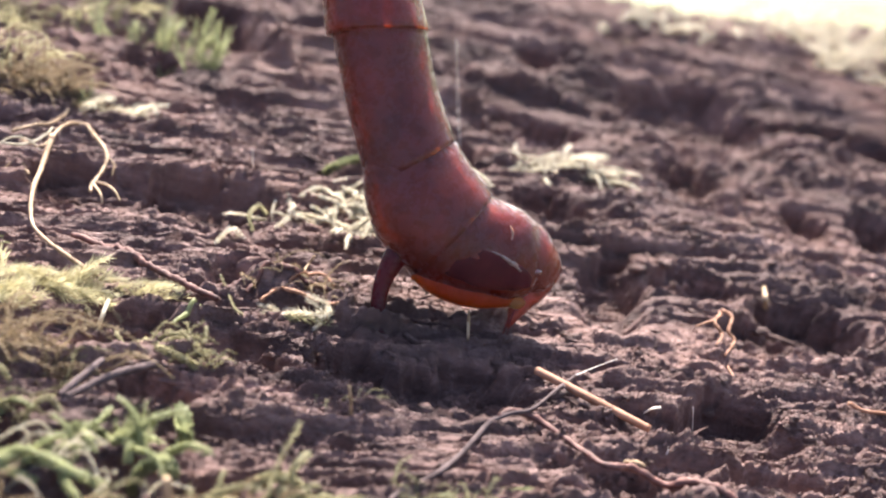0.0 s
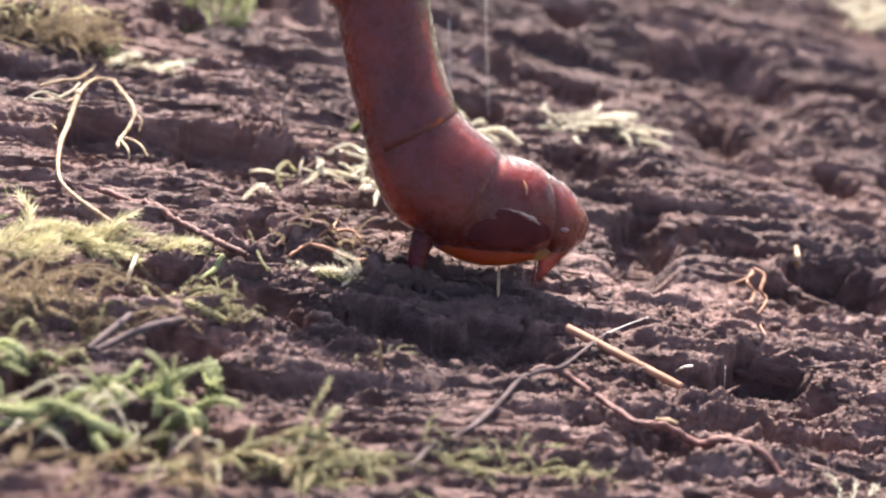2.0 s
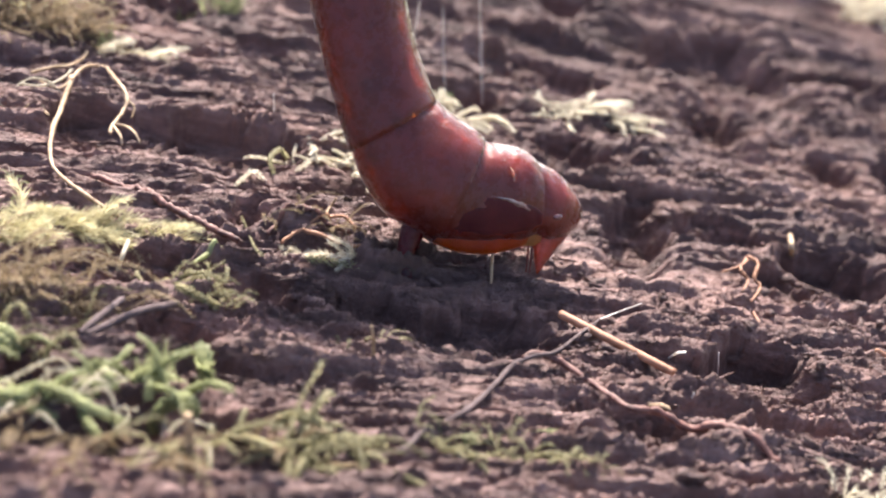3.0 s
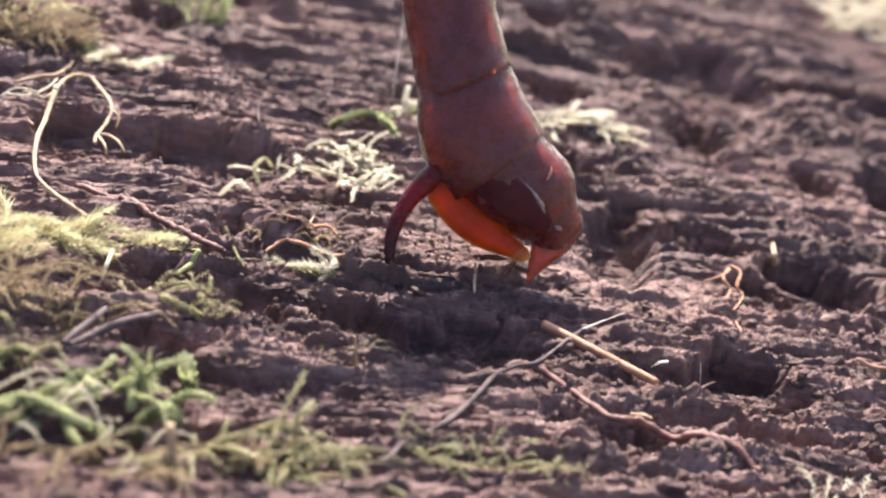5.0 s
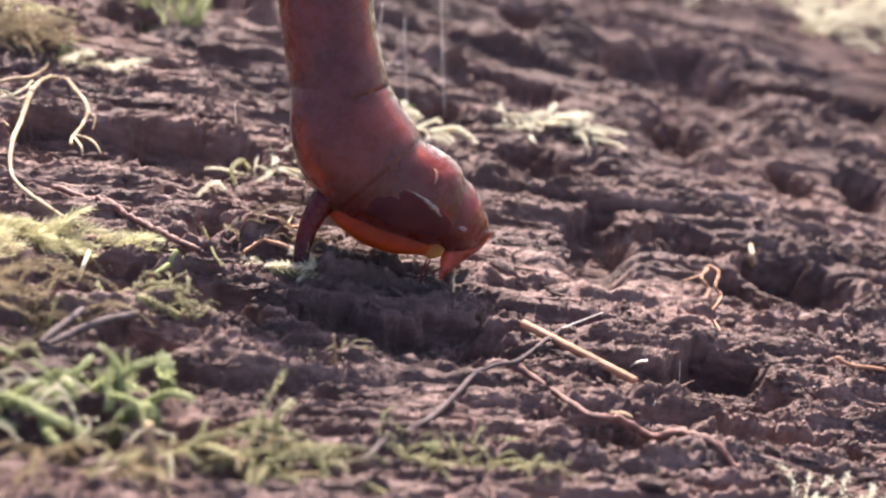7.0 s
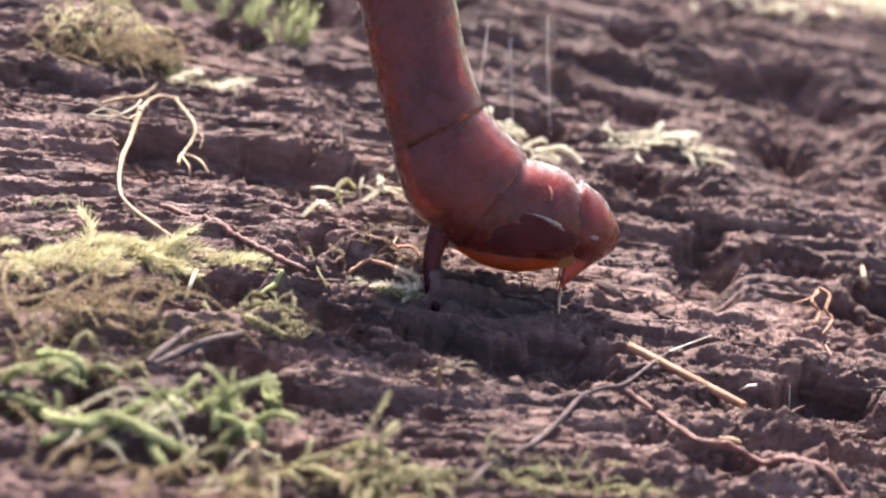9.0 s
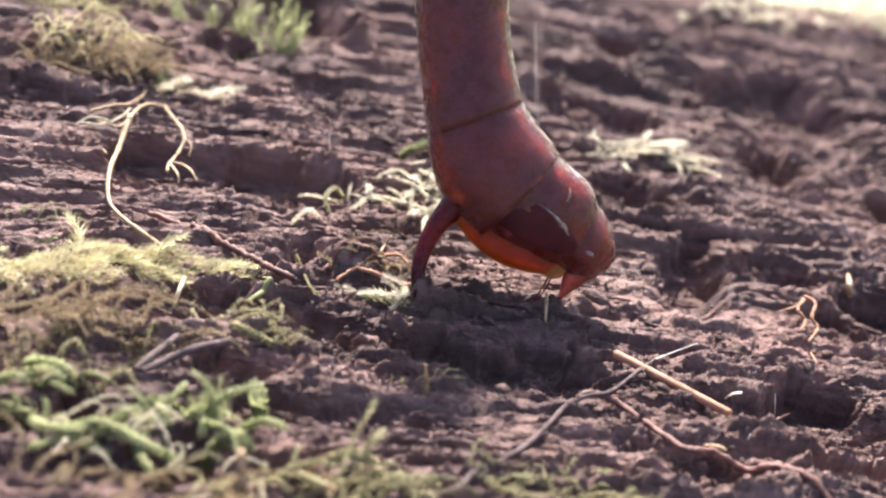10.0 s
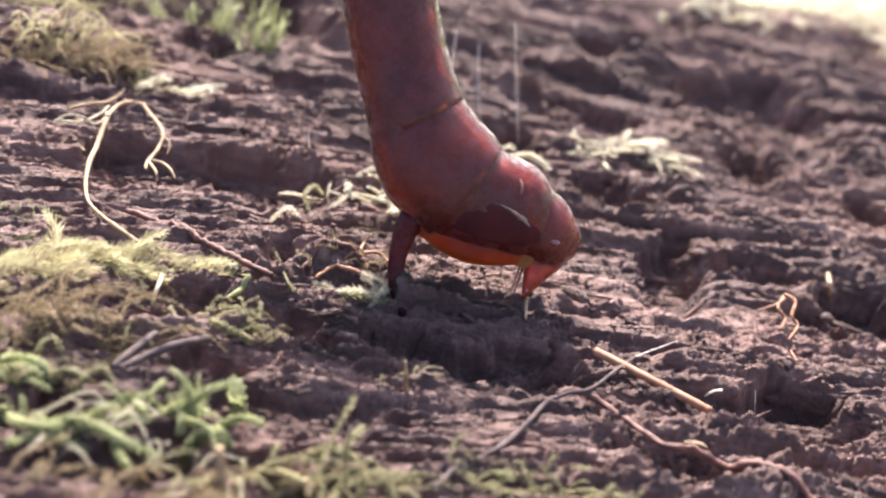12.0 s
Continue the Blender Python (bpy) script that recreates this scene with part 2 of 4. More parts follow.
def tube(points, radii, n=24, around=8, knobs=0.0, seed=0):
    """A round stem through points (mm) with radii (mm) along it."""
    p = spline(points, n)
    r = np.interp(np.linspace(0, 1, n), np.linspace(0, 1, len(radii)), radii)
    bm = bmesh.new()
    rings = []
    side = Vector((0.3, 0.2, 1)).normalized()
    for i in range(n):
        t = Vector(p[min(i + 1, n - 1)] - p[max(i - 1, 0)]).normalized()
        side = (side - t * side.dot(t)).normalized()
        up = t.cross(side)
        ring = []
        for j in range(around):
            a = 2 * math.pi * j / around
            k = 1 + knobs * noise.noise(Vector((i * 0.7 + seed * 7.1, math.cos(a) * 0.8, math.sin(a) * 0.8)))
            ring.append(bm.verts.new((Vector(p[i]) + (side * math.cos(a) + up * math.sin(a)) * r[i] * k) * MM))
        rings.append(ring)
    for a, b in zip(rings, rings[1:]):
        for j in range(around):
            bm.faces.new((a[j], a[(j + 1) % around], b[(j + 1) % around], b[j]))
    bm.faces.new(rings[0][::-1])
    bm.faces.new(rings[-1])
    return bm


# ---- the log's surface (all in mm, in the log's own plane, which leans to one side) ----
LOG_POSE = pose(0, 0, 0, 0, 13.0, 0)

_rng = np.random.default_rng(7)
_TABLE = _rng.random((256, 256))


def vnoise(x, y, seed=0):
    x, y = np.asarray(x, float) + 17.3 * seed, np.asarray(y, float) + 9.7 * seed
    xi, yi = np.floor(x).astype(int), np.floor(y).astype(int)
    fx, fy = x - xi, y - yi
    fx, fy = fx * fx * fx * (fx * (fx * 6 - 15) + 10), fy * fy * fy * (fy * (fy * 6 - 15) + 10)
    a, b = _TABLE[xi & 255, yi & 255], _TABLE[(xi + 1) & 255, yi & 255]
    c, d = _TABLE[xi & 255, (yi + 1) & 255], _TABLE[(xi + 1) & 255, (yi + 1) & 255]
    return (a * (1 - fx) + b * fx) * (1 - fy) + (c * (1 - fx) + d * fx) * fy - 0.5


def fbm(x, y, seed, octaves=3, gain=0.5):
    out, amp = 0.0, 1.0
    for k in range(octaves):
        out = out + amp * vnoise(x * 2**k, y * 2**k, seed + 3 * k)
        amp *= gain
    return out


CG, SG = math.cos(GRAIN), math.sin(GRAIN)


def smooth(a, b, x):
    t = np.clip((x - a) / (b - a), 0, 1)
    return t * t * (3 - 2 * t)


# Hollows in the wood: x, y, half length along the grain, half width, depth, turn from the grain
HOLLOWS = [
    (-18.26, -19.41, 1.08, 1.37, 1.46, 9),
    (-20.63, -21.07, 1.14, 1.32, 1.40, 9),
    (-13.57, -20.94, 0.97, 1.07, 1.22, 8),
    (-10.38, -20.56, 0.99, 1.07, 1.24, 8),
    (-15.71, -22.90, 2.27, 0.72, 0.60, 3),
    (-21.78, -13.03, 1.39, 0.81, 0.58, 5),
    (-12.09, -16.65, 1.36, 0.60, 0.47, 0),
    (-26.73, 7.11, 4.15, 1.74, 0.96, 11),
    (-18.98, 2.91, 4.05, 2.20, 1.70, 7),
    (-13.33, 3.86, 3.54, 2.98, 2.10, 7),
    (-16.40, -10.02, 4.56, 1.69, 1.16, 4),
    (-10.14, -10.10, 2.95, 1.91, 1.39, -23),
    (-12.72, -14.24, 2.26, 1.36, 0.97, -5),
    (-7.98, -16.35, 3.76, 0.79, 0.45, -1),
    (-2.04, 14.85, 3.60, 2.83, 1.80, -1),
    (3.44, 20.74, 3.71, 2.42, 1.80, -11),
    (4.68, 9.86, 2.72, 2.73, 1.71, 4),
    (-19.21, 18.36, 1.77, 2.33, 1.16, -6),
    (-12.97, 15.50, 1.76, 1.72, 0.67, -1),
    (7.85, 2.29, 1.98, 4.84, 2.00, -18),
    (12.31, 4.87, 2.89, 1.88, 1.11, -11),
    (15.51, 0.50, 1.89, 2.13, 1.35, -7),
    (13.02, -8.03, 2.73, 2.53, 1.96, 1),
    (12.30, -11.00, 2.24, 0.79, 0.45, -5),
    (7.07, -15.46, 1.89, 1.92, 1.42, -12),
    (11.38, 41.70, 2.25, 2.85, 1.51, 9),
    (5.40, 33.51, 1.95, 2.91, 1.42, 1),
    (16.20, 27.60, 5.60, 7.60, 2.60, 0),
    (13.98, 17.91, 2.31, 3.55, 1.98, -1),
    (-0.19, -9.60, 3.90, 2.70, 1.90, 3),
    (-4.94, -9.30, 2.55, 1.90, 1.84, 3),
    (-11.50, -3.49, 1.32, 1.75, 1.13, 3),
    (-14.19, -3.57, 2.03, 0.77, 0.37, 3),
    (5.01, -5.90, 2.39, 0.89, 0.48, 0),
    (4.92, -2.90, 2.90, 0.66, 0.37, 6),
    (8.93, -9.34, 1.67, 1.35, 0.96, -8),
    (-23.75, -9.50, 1.55, 1.04, 0.50, 4),
    (-6.65, 0.88, 1.88, 0.92, 0.44, 3),
    (18.75, 2.94, 3.36, 2.76, 2.38, -16),
    (25.74, 30.49, 6.02, 2.34, 2.25, -7),
    (29.57, 29.60, 2.75, 3.45, 3.25, -8),
    (14.10, -12.92, 3.39, 0.92, 2.03, -12),
    (20.42, 15.10, 1.70, 2.28, 2.25, -12),
    (25.16, 15.73, 1.79, 2.60, 2.50, -12),
    (-16.05, 26.65, 2.43, 3.75, 9.00, 14),
]
# Humps and raised splinters: x, y, half length, half width, height, turn
HUMPS = [
    (-4.70, -5.90, 2.00, 1.00, 0.95, -8),
    (4.35, 26.25, 6.40, 0.85, 1.25, -22),
    (-0.41, 21.90, 6.20, 0.80, 1.15, -11),
    (12.18, 23.62, 3.12, 1.92, 0.80, -19),
    (15.27, 16.12, 1.63, 1.97, 1.30, 14),
    (7.63, 31.62, 2.94, 2.01, 0.90, 8),
    (9.33, 12.13, 2.67, 1.67, 0.60, 14),
    (-4.58, 30.08, 2.18, 2.80, 1.00, 20),
    (-12.67, 24.31, 1.34, 3.00, 2.40, 20),
    (-25.92, 12.29, 2.35, 1.95, 1.10, 12),
    (20.19, 35.21, 1.53, 2.27, 0.80, -36),
    (7.43, -2.65, 4.17, 0.67, 0.50, -8),
    (10.65, -11.91, 2.84, 0.92, 0.60, -22),
    (-9.00, -4.00, 1.63, 1.36, 0.80, 3),
    (-6.19, -5.53, 1.21, 1.04, 0.80, 2),
    (0.49, -3.52, 1.70, 0.75, 0.40, 2),
    (-9.82, -10.70, 1.96, 1.14, 0.60, -18),
    (21.90, 22.89, 9.42, 2.25, 1.00, -22),
    (19.70, 27.81, 8.15, 2.52, 1.20, -20),
]


def cells(a, b, seed):
    """Cell noise: each place's nearest cell by its random number, and how far it is from the cell's rim."""
    a, b = np.asarray(a, float), np.asarray(b, float)
    ai, bi = np.floor(a).astype(int), np.floor(b).astype(int)
    near, second, value = np.full(a.shape, 9.0), np.full(a.shape, 9.0), np.zeros(a.shape)
    for da in (-1, 0, 1):
        for db in (-1, 0, 1):
            ca, cb = ai + da, bi + db
            ja, jb = _TABLE[(ca + 31 * seed) & 255, cb & 255], _TABLE[cb & 255, (ca + 57 * seed) & 255]
            d = np.hypot(ca + ja - a, cb + jb - b)
            closer = d < near
            second = np.where(closer, near, np.minimum(second, d))
            value = np.where(closer, _TABLE[(ca + 91 * seed) & 255, (cb + 13) & 255], value)
            near = np.where(closer, d, near)
    return value, second - near


def surf(x, y):
    """Height of the wood over the log's plane, mm."""
    x, y = np.asarray(x, float), np.asarray(y, float)
    wob = 1.0 * fbm(x / 16, y / 9, 40, 2)
    s = CG * x + SG * y
    q = -SG * x + CG * y + 0.002 * x * x + 0.004 * x * y + wob
    h = 0.45 * fbm(s / 34, q / 7, 1, 2)
    # fibrous layers, broken into steps with ragged edges
    lay = fbm(s / 24, q / 1.6, 5, 3, 0.55) + 0.14 * fbm(x / 1.3, y / 1.1, 61, 3, 0.6)
    step = np.round(lay * 6.5) / 6.5
    h = h + 1.15 * (0.35 * lay + 0.65 * step)
    fib = fbm(s / 12, q / 0.62, 9, 3, 0.6)
    h = h + 0.42 * (0.5 - np.abs(fib) * 2)
    crack = np.abs(fbm(s / 18, q / 1.6, 71, 2, 0.5))
    h = h - 0.7 * (1 - smooth(0.0, 0.06, crack)) * smooth(-0.1, 0.15, vnoise(s / 6, q / 2.5, 75))
    # clods and broken fibre ends
    bent_s, bent_q = s + 0.5 * fbm(x / 0.9, y / 0.9, 81, 2), q + 0.35 * fbm(x / 0.8, y / 0.8, 83, 2)
    val, rim = cells(bent_s / 2.6, bent_q / 0.58, 1)
    h = h + (0.52 * val - 0.12) * smooth(0.0, 0.22, rim) * smooth(-0.25, 0.2, fbm(s / 9, q / 4, 91, 2))
    val, rim = cells(bent_s / 1.0, bent_q / 0.36, 2)
    h = h + (0.34 * val - 0.1) * smooth(0.0, 0.25, rim) * smooth(-0.2, 0.25, fbm(s / 5, q / 3, 95, 2))
    # a stretch in the middle is worn flatter
    h = h * (1 - 0.80 * np.exp(-((x - 4) / 12) ** 2 - ((y + 2.0) / 4.6) ** 2))
    h = h * (1 - 0.5 * np.exp(-((x - 4) / 11) ** 2 - ((y - 23) / 7) ** 2))
    loose = smooth(-0.1, 0.3, fbm(x / 11, y / 8, 17, 2) + 0.012 * x)
    h = h + (0.10 + 0.22 * loose) * fbm(x / 0.8, y / 0.75, 13, 4, 0.7)
    h = h + 0.17 * (0.5 - np.abs(fbm(s / 3.0, q / 0.28, 33, 2, 0.6)) * 2)
    ragged, rough = 0.95 * fbm(x / 2.6, y / 1.5, 23, 4, 0.62), 0.6 * fbm(x / 1.3, y / 1.0, 29, 4, 0.65)
    for hx, hy, la, lw, dep, turn in HOLLOWS:
        c, sn = math.cos(GRAIN + radians(turn)), math.sin(GRAIN + radians(turn))
        dx, dy = x - hx, y - hy
        a, b = c * dx + sn * dy, -sn * dx + c * dy
        k = np.sqrt((a / la) ** 2 + (b / lw) ** 2) + ragged / max(lw, 0.9)
        # steep on the far side, where the wood broke off, and shallow on the near one
        h = h - dep * np.where(b > 0, 1 - smooth(0.84, 1.06, k), 1 - smooth(0.25, 1.2, k))
    for hx, hy, la, lw, up, turn in HUMPS:
        c, sn = math.cos(GRAIN + radians(turn)), math.sin(GRAIN + radians(turn))
        dx, dy = x - hx, y - hy
        a, b = c * dx + sn * dy, -sn * dx + c * dy
        k = np.sqrt((a / la) ** 2 + (b / lw) ** 2) + rough / max(lw, 0.9)
        h = h + up * (1 - smooth(0.3, 1.1, k))
    return h


# The log's back edge runs along the grain; beyond it the bark rolls down
ROLL = 20.0


def edge(u):
    """How far across the grain the flat of the log reaches, at u along it."""
    return 37.5 + 1.5 * np.sin(u / 17.0) + 0.16 * np.clip(u - 8, 0, 60)


def log_surface():
    u = np.concatenate([np.linspace(-170, -34, 40, endpoint=False), np.linspace(-34, 34, 860), np.linspace(34, 170, 41)[1:]])
    v = np.concatenate([np.linspace(-190, -28, 60, endpoint=False), np.linspace(-28, 50, 940), np.linspace(50, 120, 60)[1:]])
    U, Vv = np.meshgrid(u, v, indexing="ij")
    # arc profile across the grain
    E = edge(U)
    ang_b = np.clip((Vv - E) / ROLL, 0, 2.0)
    past = np.clip(Vv - E - 2.0 * ROLL, 0, None)
    ang_f = np.clip((-60 - Vv) / 70.0, 0, 1.9)
    across = np.where(Vv > E, E + ROLL * np.sin(ang_b) - 0.4 * past, np.where(Vv < -60, -60 - 70 * np.sin(ang_f), Vv))
    z0 = np.where(Vv > E, -ROLL * (1 - np.cos(ang_b)) - 0.9 * past, np.where(Vv < -60, -70 * (1 - np.cos(ang_f)), 0))
    nx, nz = np.where(Vv > E, np.sin(ang_b), np.where(Vv < -60, -np.sin(ang_f), 0)), np.where(Vv > E, np.cos(ang_b), np.where(Vv < -60, np.cos(ang_f), 1))
    h = surf(CG * U - SG * Vv, SG * U + CG * Vv)
    b = across + nx * h
    co = np.stack([CG * U - SG * b, SG * U + CG * b, z0 + nz * h], -1).reshape(-1, 3) * MM
    nu, nv = U.shape
    idx = np.arange(nu * nv).reshape(nu, nv)
    quads = np.stack([idx[:-1, :-1], idx[1:, :-1], idx[1:, 1:], idx[:-1, 1:]], -1).reshape(-1, 4)
    me = bpy.data.meshes.new("rotten_log")
    me.vertices.add(len(co))
    me.vertices.foreach_set("co", co.ravel())
    me.loops.add(quads.size)
    me.loops.foreach_set("vertex_index", quads.ravel().astype(np.int32))
    me.polygons.add(len(quads))
    me.polygons.foreach_set("loop_start", np.arange(0, quads.size, 4, dtype=np.int32))
    me.polygons.foreach_set("use_smooth", np.ones(len(quads), dtype=bool))
    me.update()
    me.materials.append(WOOD)
    log = tagged(new("ground_log", me), "weathered red-brown rotten log with cracked fibrous wood", "log", kind="structure")
    log.matrix_world = LOG_POSE
    return log


LOG = log_surface()


def forest_floor():
    bm = bmesh.new()
    rings = []
    for k, rad in enumerate((0.0, 0.3, 0.8, 2.0, 6.0, 20.0, 60.0, 400.0)):
        rings.append([bm.verts.new((rad * math.cos(a) , rad * math.sin(a), -0.16 + (0.02 * noise.noise(Vector((rad * 3 + math.cos(a) * 2, math.sin(a) * 2, 0))) if rad < 30 else 0)))
                      for a in np.linspace(0, 2 * math.pi, 48, endpoint=False)])
    for a, b in zip(rings, rings[1:]):
        for j in range(48):
            if a is rings[0]:
                continue
            bm.faces.new((a[j], a[(j + 1) % 48], b[(j + 1) % 48], b[j]))
    bm.faces.new(rings[1])
    return tagged(part("ground", bm, LITTER), "sunlit yellow-green mossy forest floor", "ground", kind="structure")


forest_floor()


def rest(x, y, lift=0.0):
    """The place on the log at x, y, lifted by so many mm."""
    over = min(max(-SG * x + CG * y - float(edge(np.array(CG * x + SG * y))), 0.0), 0.9 * ROLL)
    return (x, y, float(surf(x, y)) + lift - (ROLL - math.sqrt(ROLL**2 - over**2)))


# ---- the dragonfly's abdomen ----
PLANE = pose(-3.77 * MM, -5.5 * MM, 1.15 * MM, -28, 0, 0) @ pose(0, 0, 0, 0, 0, 14)


def in_plane(x, z, turn):
    """A pose in the upright plane in which the abdomen bends: mm, degrees."""
    return pose(x * MM, 0, z * MM, 0, turn, 0)


abdomen = tagged(new("dragonfly_abdomen"), "glossy red-brown translucent dragonfly abdomen bent down onto rotten wood", "dragonfly")


def shifted(points, by):
    return [(x - by[0], z - by[1]) for x, z in points]


A8 = (0.0, 0.0)
U0 = (-2.23, 1.80)
P10 = (3.0, -2.89)


def longer(points, by, tail):
    """The line, drawn on at its front end and, unless it is the tail, at its rear end."""
    p = [np.array(q, float) for q in points]
    front = p[0] + (p[0] - p[1]) / np.linalg.norm(p[0] - p[1]) * by
    rear = p[-1] + (p[-1] - p[-2]) / np.linalg.norm(p[-1] - p[-2]) * by
    return [tuple(q) for q in ([front] + p + ([] if tail else [rear]))]


def segment(name, dorsal, ventral, depth, n, lip, core=0.76, tail=False, parent=abdomen):
    """One ring of the abdomen: a see-through skin with the dark inner body in it."""
    ob = part(name, loft(dorsal, ventral, depth, n, 40, lip=lip, wrinkle=0.07), CHITIN, parent)
    d, v = longer(dorsal, 0.9, tail), longer(ventral, 0.9, tail)
    part("inner_body", loft(d, v, depth, n, 28, wrinkle=0.3, shrink=core), CORE, ob, "dark maroon inner body")
    return ob


ninth_segment = segment("ninth_segment",
    [(-0.5, 0.02), (0.0, 0.0), (0.32, -0.09), (1.13, -0.22), (1.93, -0.38), (2.65, -0.86), (3.28, -1.62)],
    [(-2.9, -4.3), (-2.31, -4.61), (-1.29, -4.72), (-0.21, -4.77), (0.86, -4.77), (1.93, -4.72), (2.79, -4.5)], 0.84, 30, -0.03)
eighth_segment = segment("eighth_segment",
    [(-3.6, 2.9), (-2.25, 1.85), (-1.56, 1.31), (-0.75, 0.75), (0.14, 0.14)],
    [(-6.3, 0.6), (-6.1, -0.48), (-5.5, -2.0), (-4.51, -3.42), (-2.31, -4.80)], 0.84, 32, 0.004)
seventh_segment = segment("seventh_segment",
    shifted([(-3.7, 6.88), (-3.51, 6.08), (-3.03, 4.07), (-2.12, 1.72)], U0),
    shifted([(-8.16, 6.49), (-7.97, 5.82), (-7.3, 3.28), (-6.16, -0.65)], U0), 0.88, 32, 0.004, 0.74)
sixth_segment = segment("sixth_segment",
    shifted([(-5.44, 14.23), (-4.77, 11.02), (-3.97, 8.08), (-3.54, 6.75)], U0),
    shifted([(-9.59, 14.25), (-9.2, 11.04), (-8.67, 8.1), (-8.4, 6.36)], U0), 0.9, 28, -0.015, 0.74)
tenth_segment = segment("tenth_segment",
    shifted([(2.7, -0.98), (3.16, -1.2), (3.96, -1.70), (4.61, -2.45), (4.96, -3.22)], P10),
    shifted([(2.3, -4.5), (2.6, -4.56), (3.22, -4.77), (3.94, -4.64), (4.69, -4.1)], P10), 0.8, 22, 0.0, 0.76, True)
anal_plate = part("anal_plate", loft(
    shifted([(4.82, -3.5), (4.29, -4.5), (3.54, -5.36), (2.79, -6.3)], P10),
    shifted([(2.47, -4.2), (2.55, -5.04), (2.6, -5.71), (2.69, -6.33)], P10),
    0.5, 16, 20), CHITIN, abdomen)
PV = (2.63, -4.4)
valves = []
for side in (-1, 1):
    valves.append(part("valve", loft(
        shifted([(-2.68, -3.3), (-1.29, -3.5), (0.59, -3.8), (2.75, -4.2)], PV),
        shifted([(-2.62, -4.6), (-1.15, -5.2), (0.59, -5.31), (2.75, -4.72)], PV),
        [0.12, 0.3, 0.32, 0.12], 22, 16, offset_y=0.3 * side), CHITIN_ORANGE, abdomen, "translucent orange valve"))
    plate = loft(
        [(-2.6, -3.35), (-1.2, -2.7), (0.55, -2.62), (1.83, -2.95), (2.65, -3.45)],
        [(-2.4, -3.95), (-0.85, -4.32), (0.55, -4.42), (1.83, -4.25), (2.65, -3.9)],
        [0.08, 0.30, 0.34, 0.28, 0.08], 26, 20, wrinkle=0.08, offset_y=1.59 * side)
    for v in plate.verts:
        v.co.y += side * 0.33 * (v.co.z + 3.5 * MM) - side * 0.055 * abs(v.co.x - 0.3 * MM)
    part("side_plate", plate, CHITIN_DARK, abdomen, "dark maroon side plate above a valve")
    part("stylus", tube([(2.5 - PV[0], 0.3 * side, -4.5 - PV[1]), (2.44 - PV[0], 0.33 * side, -5.3 - PV[1]), (2.34 - PV[0], 0.3 * side, -6.2 - PV[1])],
                        [0.06, 0.045, 0.03], 8, 6), CHITIN_STYLUS, valves[-1], "thin reddish stylus")
    part("side_fold", tube([(-0.9, 1.90 * side, -2.66), (0.1, 1.98 * side, -2.68), (0.8, 1.99 * side, -2.82), (1.35, 1.94 * side, -3.0), (1.95, 1.80 * side, -3.30)],
                           [0.02, 0.03, 0.04, 0.07, 0.11, 0.03], 34, 8, 1.2), MEMBRANE, ninth_segment, "pale skin fold above a side plate")
    # A crinkle of the skin; the pale colour paints its small highlights
    part("side_fold", tube([(0.95, 1.93 * side, -1.35), (1.12, 1.94 * side, -1.62), (1.16, 1.93 * side, -2.0)],
                           [0.02, 0.055, 0.02], 14, 8, 1.2), MEMBRANE, ninth_segment, "small crease in the skin, its highlights coloured pale")
    # Extra end piece in brighter amber: paints the backlight at the valve's rear
    part("backlit_tip", loft(
        shifted([(2.05, -4.25), (2.5, -4.2), (2.95, -4.35)], PV),
        shifted([(2.05, -4.85), (2.5, -4.95), (2.85, -4.75)], PV),
        [0.1, 0.16, 0.08], 10, 12, offset_y=0.34 * side), CHITIN_BACKLIT, valves[-1], "added amber valve end, backlight put into its colour")
    # Added bead that catches the sun, for a wet highlight on the segment
    bead = bmesh.new()
    bmesh.ops.create_uvsphere(bead, u_segments=16, v_segments=10, radius=0.2 * MM)
    bmesh.ops.scale(bead, vec=(1.25, 0.8, 0.8), verts=bead.verts)
    bmesh.ops.translate(bead, vec=(0.44 * MM, 1.22 * side * MM, -0.74 * MM), verts=bead.verts)
    part("glint_bead", bead, WET, tenth_segment, "small shiny dark bead added for a sun glint")
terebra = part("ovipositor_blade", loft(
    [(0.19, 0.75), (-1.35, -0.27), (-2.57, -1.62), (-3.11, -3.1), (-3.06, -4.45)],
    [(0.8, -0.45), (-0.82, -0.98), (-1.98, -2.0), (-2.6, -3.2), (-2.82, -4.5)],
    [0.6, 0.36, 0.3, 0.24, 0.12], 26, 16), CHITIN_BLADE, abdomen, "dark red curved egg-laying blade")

ROOT_ROWS = [
    (0, 4.986, 5.962, 13.001),
    (0.5, 4.891, 6.182, 14.48),
    (1, 4.501, 6.096, 10.462),
    (1.5, 4.011, 6.209, 4.993),
    (2, 3.886, 5.894, 4.232),
    (2.5, 3.472, 5.796, -0),
    (4.5, 4.769, 5.819, 10.493),
    (5, 7.141, 6.665, 33.437),
    (5.2, 8.546, 7.624, 48.536),
    (5.5, 6.739, 7.981, 39.432),
    (6, 5.291, 6.971, 34.296),
    (6.5, 3.514, 6.492, 23.808),
    (7, 2.267, 6.392, 19.048),
    (9, 2.249, 6.42, 5.897),
    (9.5, 2.09, 6.15, 5.616),
    (10, 4.401, 6.951, 26.712),
    (10.3, 5.301, 8.053, 35.224),
    (10.6, 3.416, 8.43, 28.572),
    (11, 3.459, 7.706, 23.346),
    (11.5, 2.805, 7.423, 16.088),
    (12, 2.674, 7.093, 14.036),
]
